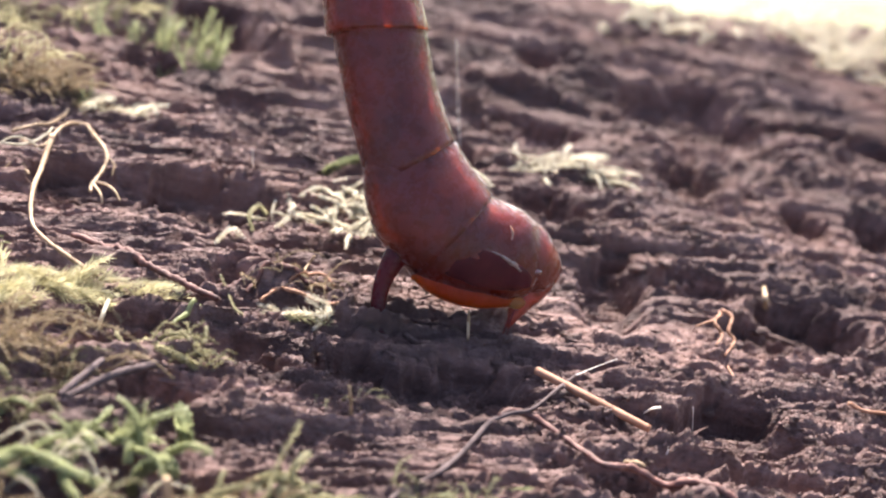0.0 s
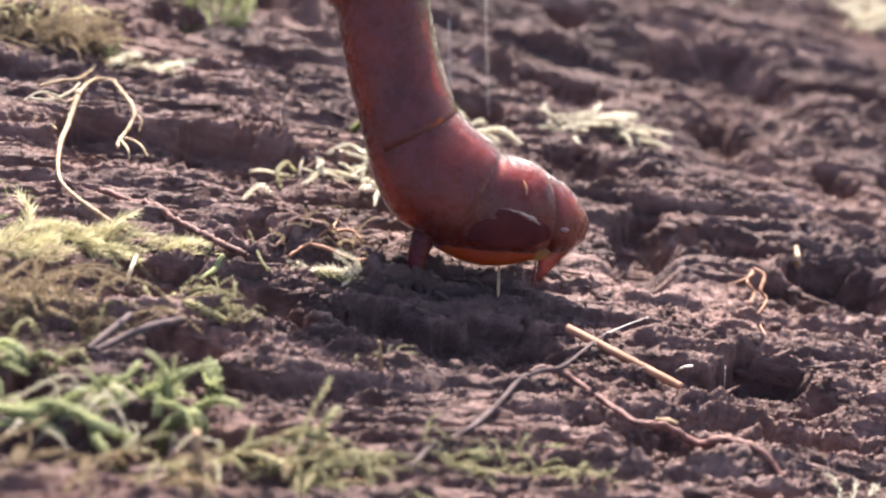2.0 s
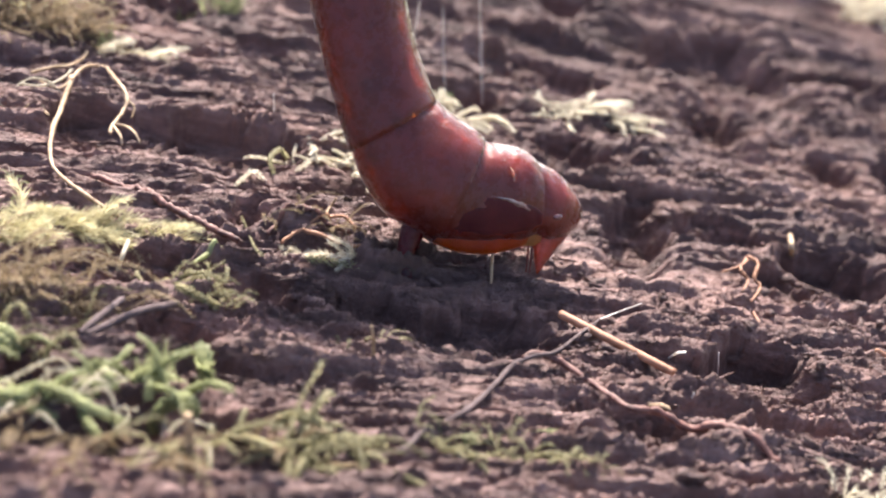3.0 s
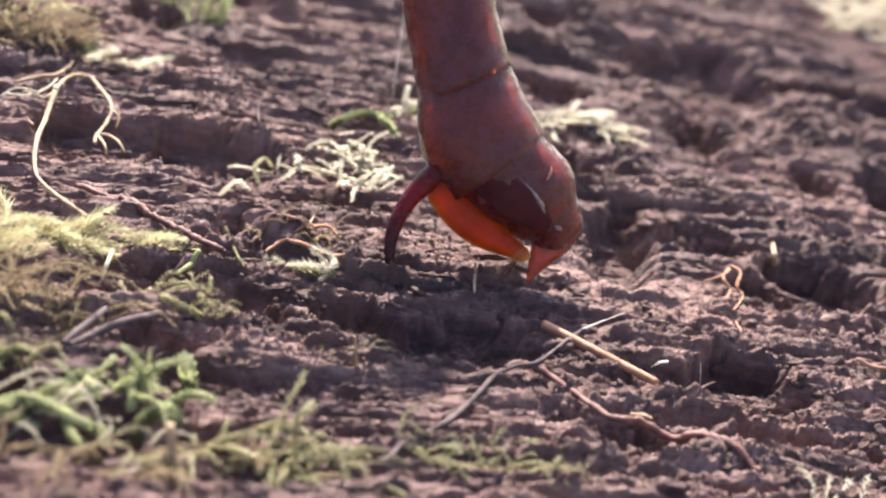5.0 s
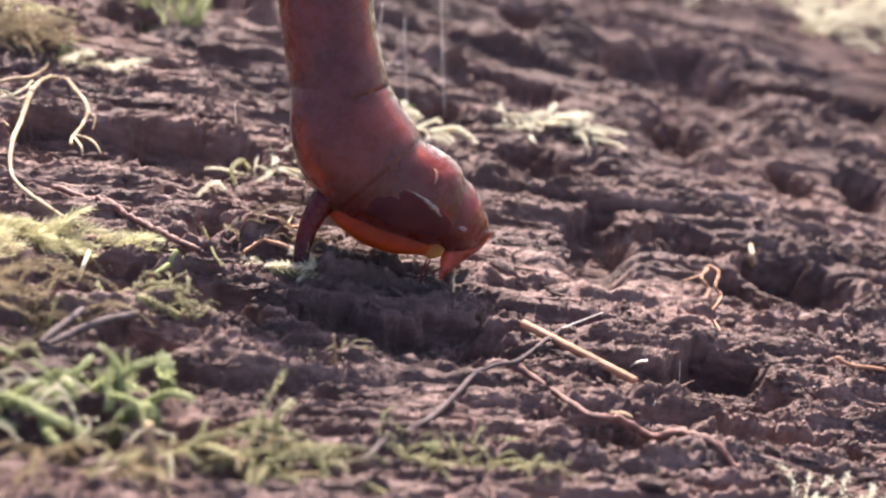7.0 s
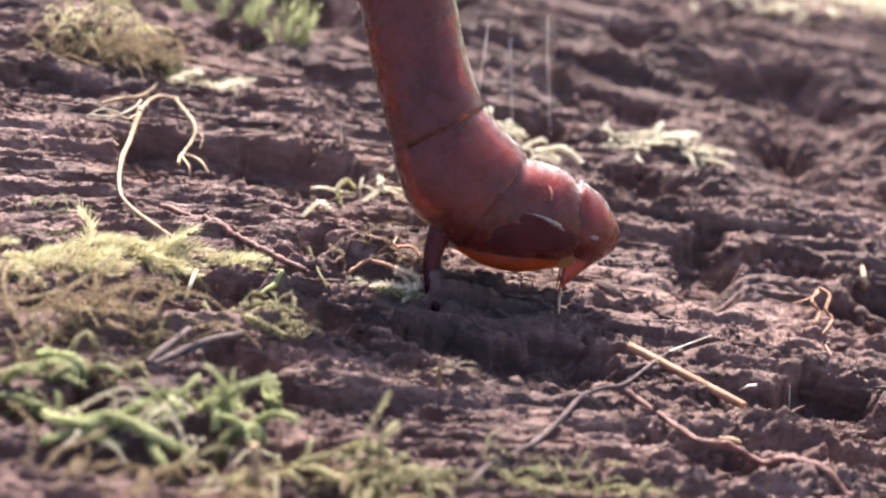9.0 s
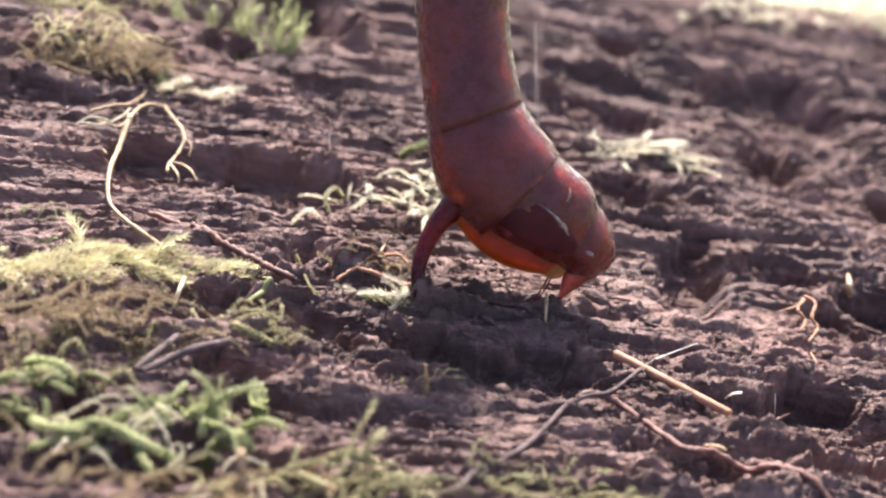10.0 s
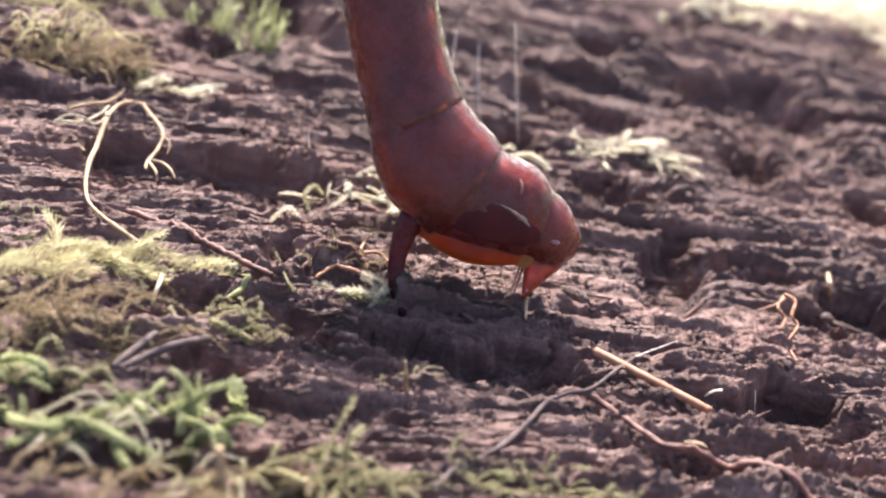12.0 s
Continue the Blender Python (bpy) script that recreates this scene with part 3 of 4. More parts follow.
TENTH_ROWS = [
    (0, 2.426, -2.39, -1.12),
    (0.5, 2.629, -2.686, -2.075),
    (1, 2.823, -2.777, -1.899),
    (1.5, 2.807, -2.674, 1.056),
    (2, 2.857, -2.712, 0.942),
    (2.5, 3.003, -2.895, -0),
    (4.5, 2.592, -2.639, -2.009),
    (5, 2.431, -2.803, -9.876),
    (5.2, 2.958, -3.363, -13.218),
    (5.5, 3.145, -3.46, -12.124),
    (6, 2.549, -2.922, -11.187),
    (6.5, 2.544, -2.735, -7.821),
    (7, 2.742, -2.749, -2.474),
    (9, 3.106, -2.698, 3.657),
    (9.5, 3.084, -2.712, 3.659),
    (10, 2.838, -2.832, -3.935),
    (10.3, 2.804, -3.115, -11.027),
    (10.6, 2.956, -3.199, -10.974),
    (11, 2.867, -3.022, -9.008),
    (11.5, 2.609, -2.79, -6.802),
    (12, 2.978, -2.958, -1.864),
]
EIGHTH_ROWS = [
    (0, 0, 0, 5.102),
    (0.5, 0, 0, -0.615),
    (1, 0, 0, 1.44),
    (1.5, 0, 0, 1.33),
    (2, 0, 0, 1.827),
    (2.5, 0, 0, -0),
    (4.5, 0, 0, 1.783),
    (5, 0, 0, -7.145),
    (5.2, 0, 0, -11.825),
    (5.5, 0, 0, -9.073),
    (6, 0, 0, -2.685),
    (6.5, 0, 0, 3.784),
    (7, 0, 0, 3.062),
    (9, 0, 0, 5.599),
    (9.5, 0, 0, 0.168),
    (10, 0, 0, -9.486),
    (10.3, 0, 0, -4.751),
    (10.6, 0, 0, -4.673),
    (11, 0, 0, -0.512),
    (11.5, 0, 0, 9.121),
    (12, 0, 0, -0.55),
]
SEVENTH_ROWS = [
    (0, -2.218, 2.143, -10.978),
    (0.5, -2.278, 1.798, -15.223),
    (1, -2.265, 1.925, -8.276),
    (1.5, -1.887, 1.597, -5.906),
    (2, -2.019, 1.739, -2.135),
    (2.5, -2.226, 1.797, -0),
    (4.5, -1.96, 1.686, -5.552),
    (5, -3.021, 1.87, -27.971),
    (5.2, -3.415, 1.746, -37.586),
    (5.5, -3.255, 1.867, -32.369),
    (6, -3.122, 2.287, -26.56),
    (6.5, -2.492, 2.299, -15.903),
    (7, -2.058, 1.851, -11.825),
    (9, -2.105, 2.07, -4.1),
    (9.5, -2.213, 1.797, -7.008),
    (10, -2.533, 1.429, -17.394),
    (10.3, -3.199, 2.171, -25.353),
    (10.6, -2.615, 1.78, -21.391),
    (11, -2.499, 1.98, -16.489),
    (11.5, -2.283, 2.538, -12.658),
    (12, -2.254, 1.784, -11.813),
]
BLADE_ROWS = [
    (0, -3.656, -3.763, -47.12),
    (0.5, -3.147, -4.44, -48.626),
    (1, -3.314, -4.16, -48.729),
    (1.5, -3.235, -4.316, -50.116),
    (2, -3.119, -4.145, -50.765),
    (2.5, -3.114, -4.101, -44.77),
    (4.5, -3.538, -4.499, -51.796),
    (5, -3.14, -4.667, -48.365),
    (5.2, -2.576, -4.554, -42.271),
    (5.5, -2.543, -5.07, -39.25),
    (6, -3.395, -4.756, -38.369),
    (6.5, -3.717, -4.3, -51.012),
    (7, -3.251, -4.53, -53.44),
    (9, -3.424, -3.726, -49.896),
    (9.5, -3.396, -3.591, -50.873),
    (10, -3.28, -4.676, -51.139),
    (10.3, -3.117, -4.853, -40.947),
    (10.6, -3.468, -4.981, -48.952),
    (11, -3.515, -4.644, -51.718),
    (11.5, -3.593, -4.538, -50.591),
    (12, -3.211, -4.549, -55.519),
]
PLATE_ROWS = [
    (0, 2.553, -2.543, -2.241),
    (0.5, 2.778, -2.506, -4.149),
    (1, 2.806, -2.862, -3.799),
    (1.5, 2.901, -2.525, 2.112),
    (2, 2.974, -2.534, 1.884),
    (2.5, 3.003, -2.895, -0),
    (4.5, 2.764, -2.495, -4.019),
    (5, 2.553, -2.884, -19.751),
    (5.2, 3.091, -3.572, -26.436),
    (5.5, 3.203, -3.645, -24.249),
    (6, 2.701, -2.914, -22.375),
    (6.5, 2.836, -2.495, -15.642),
    (7, 3.203, -2.495, -4.948),
    (9, 3.203, -2.495, 7.314),
    (9.5, 3.203, -2.495, 7.319),
    (10, 3.085, -2.495, -7.869),
    (10.3, 2.886, -3.385, -22.053),
    (10.6, 3.048, -3.426, -21.947),
    (11, 3.017, -2.958, -18.015),
    (11.5, 2.766, -2.663, -13.603),
    (12, 2.934, -3.083, -3.728),
]
OPEN_ROWS = [
    (0, 0.112),
    (0.5, 0.207),
    (1, 0.19),
    (1.5, 0),
    (2, 0),
    (2.5, 0),
    (4.5, 0.201),
    (5, 0.988),
    (5.2, 1),
    (5.5, 1),
    (6, 1),
    (6.5, 0.782),
    (7, 0.247),
    (9, 0),
    (9.5, 0),
    (10, 0.393),
    (10.3, 1),
    (10.6, 1),
    (11, 0.901),
    (11.5, 0.68),
    (12, 0.186),
]
VALVE_ROWS = [(t, PV[0] - 0.1 * out, PV[1] - 0.75 * out, -2.0 * out) for t, out in OPEN_ROWS]


# ---- stems, roots, straws and threads ----
def lying(name, points, radii, material, label, category, n=44, knobs=0.25, around=8, settle=False):
    """One loose stem, root or thread through points in mm."""
    base = Vector(points[0]) * MM
    if settle:
        p = spline(points, 60)
        r = np.interp(np.linspace(0, 1, 60), np.linspace(0, 1, len(radii)), radii)
        over = np.maximum(p[:, 2], surf(p[:, 0], p[:, 1]) + 0.45 * r)
        p[:, 2] = np.maximum(np.convolve(np.pad(over, 2, mode="edge"), np.ones(5) / 5, mode="valid"), 0.65 * over + 0.35 * p[:, 2])
        points, n = [tuple(q) for q in p], 60
        base = Vector(points[0]) * MM
    bm = tube([tuple(Vector(p) - Vector(points[0])) for p in points], radii, n, around, knobs, seed=len(points))
    ob = part(name, bm, material)
    ob.matrix_world = LOG_POSE @ Matrix.Translation(base)
    return tagged(ob, label, category)


lying("dry_grass", [(-21.87, 5.50, 0.73), (-21.81, 3.35, 0.18), (-21.51, -0.47, 0.44), (-20.99, -2.96, 0.39), (-20.37, -4.18, 0.39), (-19.14, -5.62, 0.52), (-17.63, -6.57, 0.34), (-16.92, -6.72, 0.09)],
      [0.15, 0.13, 0.07, 0.11, 0.1], STEM, "pale dry bent grass stem lying on the log", "stem", knobs=0.4, settle=True)
lying("dry_grass", [(-21.89, 5.10, 0.73), (-21.56, 7.19, 0.66), (-20.83, 8.20, 0.34), (-19.54, 6.03, 0.65), (-18.90, 4.82, 0.52), (-18.91, 3.94, 0.11), (-19.13, 2.27, 0.03), (-19.03, 1.44, 0.06)],
      [0.10, 0.10, 0.08], STEM, "tan curved dry stem hooked over the log", "stem", knobs=0.45, settle=True)
lying("dry_fibre", [(-19.14, 2.63, 0.03), (-18.48, 2.60, 0.03), (-17.92, 1.69, 0.27), (-17.50, 1.15, 0.05)],
      [0.08, 0.05], STEM, "thin tan dry fibre at a stem end", "fibre", knobs=0.2, settle=True)
lying("dry_fibre", [(-19.10, 2.44, 0.03), (-18.48, 0.95, 0.33), (-18.28, 0.55, 0.03)],
      [0.08, 0.05], STEM, "thin tan dry fibre at a stem end", "fibre", knobs=0.2, settle=True)
lying("dry_fibre", [(-24.13, 3.90, 0.52), (-23.05, 4.19, 0.55), (-22.30, 5.23, 0.68), (-22.12, 6.68, 0.59)],
      [0.07, 0.06], MOSS_PALE, "pale thread-like dry fibre on the wood", "fibre", knobs=0.2, settle=True)
lying("dry_fibre", [(-24.02, 5.88, 0.33), (-23.07, 6.77, 0.49), (-22.35, 7.51, 0.44), (-21.89, 9.68, 0.21)],
      [0.09, 0.07], STEM, "tan crooked dry fibre on the wood", "fibre", knobs=0.3, settle=True)
lying("rootlet", [(-18.99, -3.05, 0.03), (-17.12, -3.75, 0.06), (-15.39, -4.76, 0.23), (-13.40, -5.80, 0.20), (-11.59, -6.42, 0.03)],
      [0.12, 0.17, 0.14], ROOT, "reddish-brown rootlet half sunk in wood", "root", knobs=0.9, settle=True)
lying("rootlet", [(-10.43, -5.23, 0.03), (-9.69, -4.25, 0.48), (-8.68, -3.97, 0.66), (-7.57, -4.01, 0.48), (-6.72, -3.67, 0.12)],
      [0.1, 0.14, 0.1], ROOT, "tan-brown rootlet over crumbled wood", "root", knobs=0.9, settle=True)
lying("rootlet", [(-8.14, -4.07, 0.68), (-7.84, -2.40, 0.48), (-7.60, -2.29, 1.03)],
      [0.07, 0.05], STEM, "short pale splinter standing from the wood", "splinter", knobs=0.2)
lying("straw", [(3.33, -7.42, 0.20), (4.85, -8.36, 0.20), (6.62, -9.46, 0.20), (8.40, -10.56, 0.20)],
      [0.2, 0.2, 0.2, 0.19], STRAW, "straight tan straw piece lying on wood", "straw", knobs=0.06)
lying("grey_twig", [(-3.60, -20.53, 0.14), (-2.19, -18.37, 0.20), (-0.66, -16.30, 0.37), (0.85, -12.97, 0.13), (1.74, -12.11, 0.51), (2.83, -11.56, 0.67), (4.15, -9.13, 0.41), (5.33, -6.83, 0.03)],
      [0.15, 0.13, 0.11, 0.08, 0.06], TWIG, "thin grey weathered twig lying on wood", "twig", knobs=0.3, settle=True)
lying("silk_thread", [(5.20, -7.41, 0.35), (6.20, -6.30, 0.31), (7.09, -6.25, 0.94)],
      [0.025, 0.02], PALE_HAIR, "single pale silk thread stretched over wood", "thread", knobs=0)
lying("rootlet", [(1.39, -12.15, 0.44), (2.24, -11.74, 0.56), (3.54, -11.95, 0.27), (4.82, -13.26, 0.31), (5.97, -14.69, 0.62), (7.24, -14.34, 0.48), (8.80, -14.67, 0.03), (9.97, -15.03, 0.03), (11.27, -15.68, 0.18), (12.18, -16.40, 0.35)],
      [0.11, 0.15, 0.13, 0.17, 0.18, 0.14], ROOT, "knobbly reddish-brown rootlet across the wood", "root", knobs=0.9, settle=True)
lying("dry_stalk", [(-4.95, -13.94, -0.05), (-5.09, -14.12, 0.87), (-5.33, -14.27, 1.81)],
      [0.08, 0.07, 0.05], STEM, "thin pale stalk standing upright", "stalk", knobs=0.1)
lying("pale_splinter", [(0.13, -5.73, 0.13), (0.13, -4.44, 0.26), (-0.03, -4.64, 1.08)],
      [0.06, 0.08, 0.06], STEM, "white flat splinter standing in the wood", "splinter", knobs=0)
lying("peg", [(17.30, 6.42, -1.57), (16.36, 4.40, 0.19), (16.74, 6.44, -0.15)],
      [0.12, 0.17, 0.11], STEM, "short pale peg of wood standing up", "splinter", knobs=0.15)
lying("dry_stalk", [(13.32, 1.20, 0.71), (13.81, 0.73, 0.66), (13.60, -0.21, 0.31), (13.91, -0.65, 0.04), (13.18, -2.35, 0.09)],
      [0.08, 0.1, 0.08, 0.05], STRAW, "pale twisted dry stalk over the wood", "stalk", knobs=0.5, settle=True)
lying("dry_stalk", [(13.25, 0.68, 0.72), (12.77, 0.13, 0.58), (11.88, -0.34, 0.32)],
      [0.08, 0.05], STRAW, "pale twisted dry fibre", "fibre", knobs=0.4, settle=True)
lying("dry_stalk", [(-16.30, -8.05, -0.13), (-16.37, -9.12, -0.47), (-16.56, -8.62, -1.74)],
      [0.1, 0.1, 0.06], MOSS_PALE, "pale flat dry stalk standing obliquely", "stalk", knobs=0.1)
lying("dry_stalk", [(-11.13, -23.57, -0.28), (-11.30, -23.70, 1.18), (-11.57, -23.67, 2.46)],
      [0.22, 0.2, 0.16], STEM, "beige dry stalk rising from moss", "stalk", knobs=0.2)
lying("brown_twig", [(-16.68, -16.54, 0.19), (-16.14, -15.50, 0.48), (-15.53, -13.93, 0.51)],
      [0.17, 0.15], TWIG, "purple-brown twig between moss", "twig", knobs=0.2, settle=True)
lying("brown_twig", [(-16.45, -16.53, 0.16), (-15.56, -15.42, 0.31), (-14.59, -14.68, 0.62), (-13.37, -13.12, 0.31)],
      [0.16, 0.18, 0.16], TWIG, "purple-brown twig with yellowish end between moss", "twig", knobs=0.2, settle=True)
lying("silk_thread", [(11.92, -5.94, -2.96), (11.28, -7.17, -1.22), (11.08, -7.00, -0.39)],
      [0.016, 0.014], PALE_HAIR, "white thread standing on the wood", "thread", knobs=0)
lying("silk_thread", [(9.21, -11.84, -0.87), (8.99, -12.38, -0.03), (8.98, -12.43, 0.54)],
      [0.022, 0.02], PALE_HAIR, "white thread standing on the wood", "thread", knobs=0)
lying("silk_thread", [(8.56, -7.73, -0.96), (8.78, -8.51, 0.00), (9.20, -8.36, 0.07)],
      [0.04, 0.06], PALE_HAIR, "short white fibre on the wood", "thread", knobs=0)
lying("silk_thread", [(0.01, 17.01, -1.06), (-0.83, 18.26, 2.02), (-1.76, 18.27, 5.72)],
      [0.022, 0.022], PALE_HAIR, "fine upright silk thread", "thread", knobs=0)
lying("silk_thread", [(-2.34, 16.86, -0.65), (-2.92, 17.56, 1.47), (-3.51, 18.35, 3.88)],
      [0.022, 0.022], PALE_HAIR, "fine upright silk thread", "thread", knobs=0)
lying("silk_thread", [(-4.57, 15.88, -0.56), (-4.82, 15.66, 2.52), (-5.02, 16.01, 5.29)],
      [0.022, 0.022], PALE_HAIR, "fine slanting silk thread", "thread", knobs=0)
lying("silk_thread", [(-11.21, 7.42, -1.23), (-11.50, 7.52, -0.07), (-11.77, 7.48, 1.22)],
      [0.022, 0.02], PALE_HAIR, "fine upright silk thread", "thread", knobs=0)
lying("orange_root", [(18.65, -5.58, 0.64), (19.49, -5.63, 0.43), (20.73, -5.34, 0.34), (22.18, -4.98, 0.17)],
      [0.1, 0.09], STRAW, "orange-tan thin root on the wood", "root", knobs=0.3, settle=True)
lying("green_leaf", [(-13.21, -9.84, 0.47), (-12.80, -8.41, 0.13), (-12.26, -7.42, 0.14)],
      [0.06, 0.14, 0.05], MOSS_GREEN, "small green leaf blade on wood", "leaf", knobs=0, settle=True)
lying("dry_fibre", [(-23.36, 4.95, 0.40), (-22.37, 4.39, 0.48), (-21.98, 5.21, 0.53), (-21.83, 5.73, 0.73)],
      [0.05, 0.05], STEM, "thin curled dry fibre beside a grass stem", "fibre", knobs=0.3, settle=True)
lying("dry_fibre", [(-24.22, 3.69, 0.49), (-23.69, 4.36, 0.73), (-22.85, 4.47, 0.72), (-22.20, 4.35, 0.34)],
      [0.05, 0.04], MOSS_PALE, "thin curled pale fibre on the wood", "fibre", knobs=0.3, settle=True)
lying("dry_fibre", [(-18.98, 4.79, 0.51), (-18.43, 4.32, 0.37), (-18.38, 3.68, 0.03)],
      [0.06, 0.04], STEM, "thin dry fibre branching from a stem", "fibre", knobs=0.3, settle=True)
lying("dry_fibre", [(-24.68, 1.79, 0.22), (-23.81, 1.73, 0.07), (-22.94, 2.78, 0.03), (-22.21, 2.11, 0.03)],
      [0.05, 0.05], STEM, "thin dry fibre lying on wood", "fibre", knobs=0.3, settle=True)
lying("rootlet", [(-9.71, -5.75, 0.03), (-9.05, -4.97, 0.30), (-8.14, -4.99, 0.43), (-7.17, -5.35, 0.39), (-6.11, -5.74, 0.55)],
      [0.08, 0.1, 0.08], STRAW, "thin tan rootlet on crumbled wood", "root", knobs=0.6, settle=True)
lying("rootlet", [(-8.60, -4.36, 0.44), (-8.01, -3.90, 0.68), (-7.11, -2.95, 0.48), (-6.43, -3.45, 0.27)],
      [0.07, 0.09, 0.07], STRAW, "thin tan rootlet arching over wood", "root", knobs=0.6, settle=True)
lying("white_speck", [(6.79, -14.17, 0.60), (7.36, -14.07, 0.58), (7.76, -14.03, 0.48)],
      [0.08, 0.13, 0.08], STEM, "small pale fungal patch on a rootlet", "fungus", knobs=0.5, settle=True)
lying("dry_stalk", [(13.40, 1.49, 0.42), (12.80, -0.18, 0.61), (13.19, -0.65, 0.30), (12.72, -1.90, 0.10)],
      [0.07, 0.09, 0.05], STRAW, "pale shrivelled dry stalk curled over wood", "stalk", knobs=0.6, settle=True)
lying("dry_fibre", [(13.14, -3.38, 0.11), (13.29, -4.72, 0.06), (13.12, -4.69, -0.89), (12.95, -5.05, -1.44)],
      [0.05, 0.07, 0.04], STRAW, "thin tan fibre lying on crumbled wood", "fibre", knobs=0.4)


# ---- moss ----
def leaf_into(bm, at, way, up, length, width):
    """One small pointed leaf, folded along its middle."""
    side = way.cross(up).normalized() * width
    up = side.cross(way).normalized()
    a = bm.verts.new(at)
    l = bm.verts.new(at + way * length * 0.4 + side + up * width * 0.5)
    r = bm.verts.new(at + way * length * 0.4 - side + up * width * 0.5)
    m = bm.verts.new(at + way * length * 0.45)
    tip = bm.verts.new(at + way * length + up * length * 0.12)
    for f in ((a, m, l), (a, r, m), (m, tip, l), (m, r, tip)):
        bm.faces.new(f)


def shoot_mesh(points, stem, leaf, width, every, spread, rng, taper=True):
    """A moss shoot through points (mm): a thin stem closely set with leaves."""
    n = max(6, len(points) * 5)
    bm = tube(points, [stem, stem * 0.8, stem * 0.4], n, 5, 0.2)
    p = spline(points, 200)
    length = float(np.linalg.norm(np.diff(p, axis=0), axis=1).sum())
    count = int(length / every)
    spin = 0.0
    for k in range(count):
        u = (k + 0.5) / count
        i = min(int(u * 198), 197)
        t = Vector(p[i + 2] - p[i]).normalized()
        ref_up = Vector((0, 0, 1)) if abs(t.z) < 0.9 else Vector((1, 0, 0))
        s1 = t.cross(ref_up).normalized()
        s2 = s1.cross(t)
        spin += 2.4
        out = s1 * math.cos(spin) + s2 * math.sin(spin)
        sp = radians(spread + rng.uniform(-12, 12))
        way = (t * math.cos(sp) + out * math.sin(sp)).normalized()
        size = leaf * rng.uniform(0.75, 1.2) * ((1.0 - 0.45 * u) if taper else 1.0)
        leaf_into(bm, (Vector(p[i]) + out * stem * 0.8) * MM, way, out, size * MM, width * size / leaf * MM)
    me = bpy.data.meshes.new("shoot")
    bm.to_mesh(me)
    bm.free()
    for f in me.polygons:
        f.use_smooth = True
    return me


def variants(kind, material, count=7, seed=1):
    """Several shoots of one kind, standing at the origin and arching towards +x."""
    rng = random.Random(seed)
    out = []
    for k in range(count):
        if kind == "worm":
            length, stem, leaf, width, every, spread = rng.uniform(1.5, 3.0), 0.11, 0.19, 0.10, 0.03, 16
        elif kind == "flat":
            length, stem, leaf, width, every, spread = rng.uniform(1.6, 3.2), 0.09, 0.16, 0.09, 0.04, 12
        elif kind == "feather":
            length, stem, leaf, width, every, spread = rng.uniform(1.8, 3.2), 0.04, 0.75, 0.042, 0.03, 27
        elif kind == "spike":
            length, stem, leaf, width, every, spread = rng.uniform(1.4, 2.6), 0.05, 1.0, 0.055, 0.11, 24
        elif kind == "curl":
            length, stem, leaf, width, every, spread = rng.uniform(2.2, 4.2), 0.045, 0.26, 0.05, 0.055, 38
        else:
            length, stem, leaf, width, every, spread = rng.uniform(1.2, 2.6), 0.045, 0.3, 0.055, 0.07, 42
        lift = {"worm": 0.3, "flat": 0.1, "feather": 0.26, "spike": 1.3, "fuzz": 0.42, "curl": 0.42}[kind]
        bend, z, pts = 0.0, 0.0, []
        for j in range(5):
            u = j / 4
            bend += rng.uniform(-0.12, 0.12) * length * (2.6 if kind == "curl" else 1.0)
            pts.append((length * u * (0.5 if kind == "spike" else 0.85), bend * u, length * lift * (u if kind == "spike" else math.sin(u * 2.3)) * rng.uniform(0.8, 1.15)))
        me = shoot_mesh(pts, stem, leaf, width, every, spread, rng)
        me.materials.append(material)
        out.append(me)
    return out


KINDS = {}


def moss_clump(name, label, kind, material, spots, facing, seed, size=1.0):
    """A clump: an Empty at its base with shoots round it; spots: x, y, radius along x, radius along y, how many."""
    rng = random.Random(seed)
    key = (kind, material.name)
    if key not in KINDS:
        KINDS[key] = variants(kind, material, 7, len(KINDS) + 3)
    bx, by = spots[0][0], spots[0][1]
    base = Vector(rest(bx, by))
    clump = tagged(new(name), label, "moss")
    clump.matrix_world = LOG_POSE @ Matrix.Translation(base * MM)
    for x, y, rx, ry, count in spots:
        for k in range(count):
            a, r = rng.uniform(0, 2 * math.pi), math.sqrt(rng.random())
            px, py = x + rx * r * math.cos(a), y + ry * r * math.sin(a)
            p = Vector(rest(px, py, 0.06 if kind == "flat" else -0.12)) - base
            ob = new("shoot", rng.choice(KINDS[key]))
            ob.parent = clump
            ob.matrix_local = (Matrix.Translation(p * MM) @ pose(0, 0, 0, rng.uniform(-18, 18), rng.uniform(-25, 20), facing + rng.gauss(0, 28 if kind == "feather" else 65))
                               @ Matrix.Scale(rng.uniform(0.7, 1.25) * size, 4))
    return clump


def moss_strand(name, label, points, stem, leaf, width, every, spread, material, seed):
    """One long creeping shoot through points in mm."""
    rng = random.Random(seed)
    me = shoot_mesh([tuple(Vector(p) - Vector(points[0])) for p in points], stem, leaf, width, every, spread, rng, taper=False)
    me.materials.append(material)
    ob = new(name, me)
    ob.matrix_world = LOG_POSE @ Matrix.Translation(Vector(points[0]) * MM)
    return tagged(ob, label, "moss")


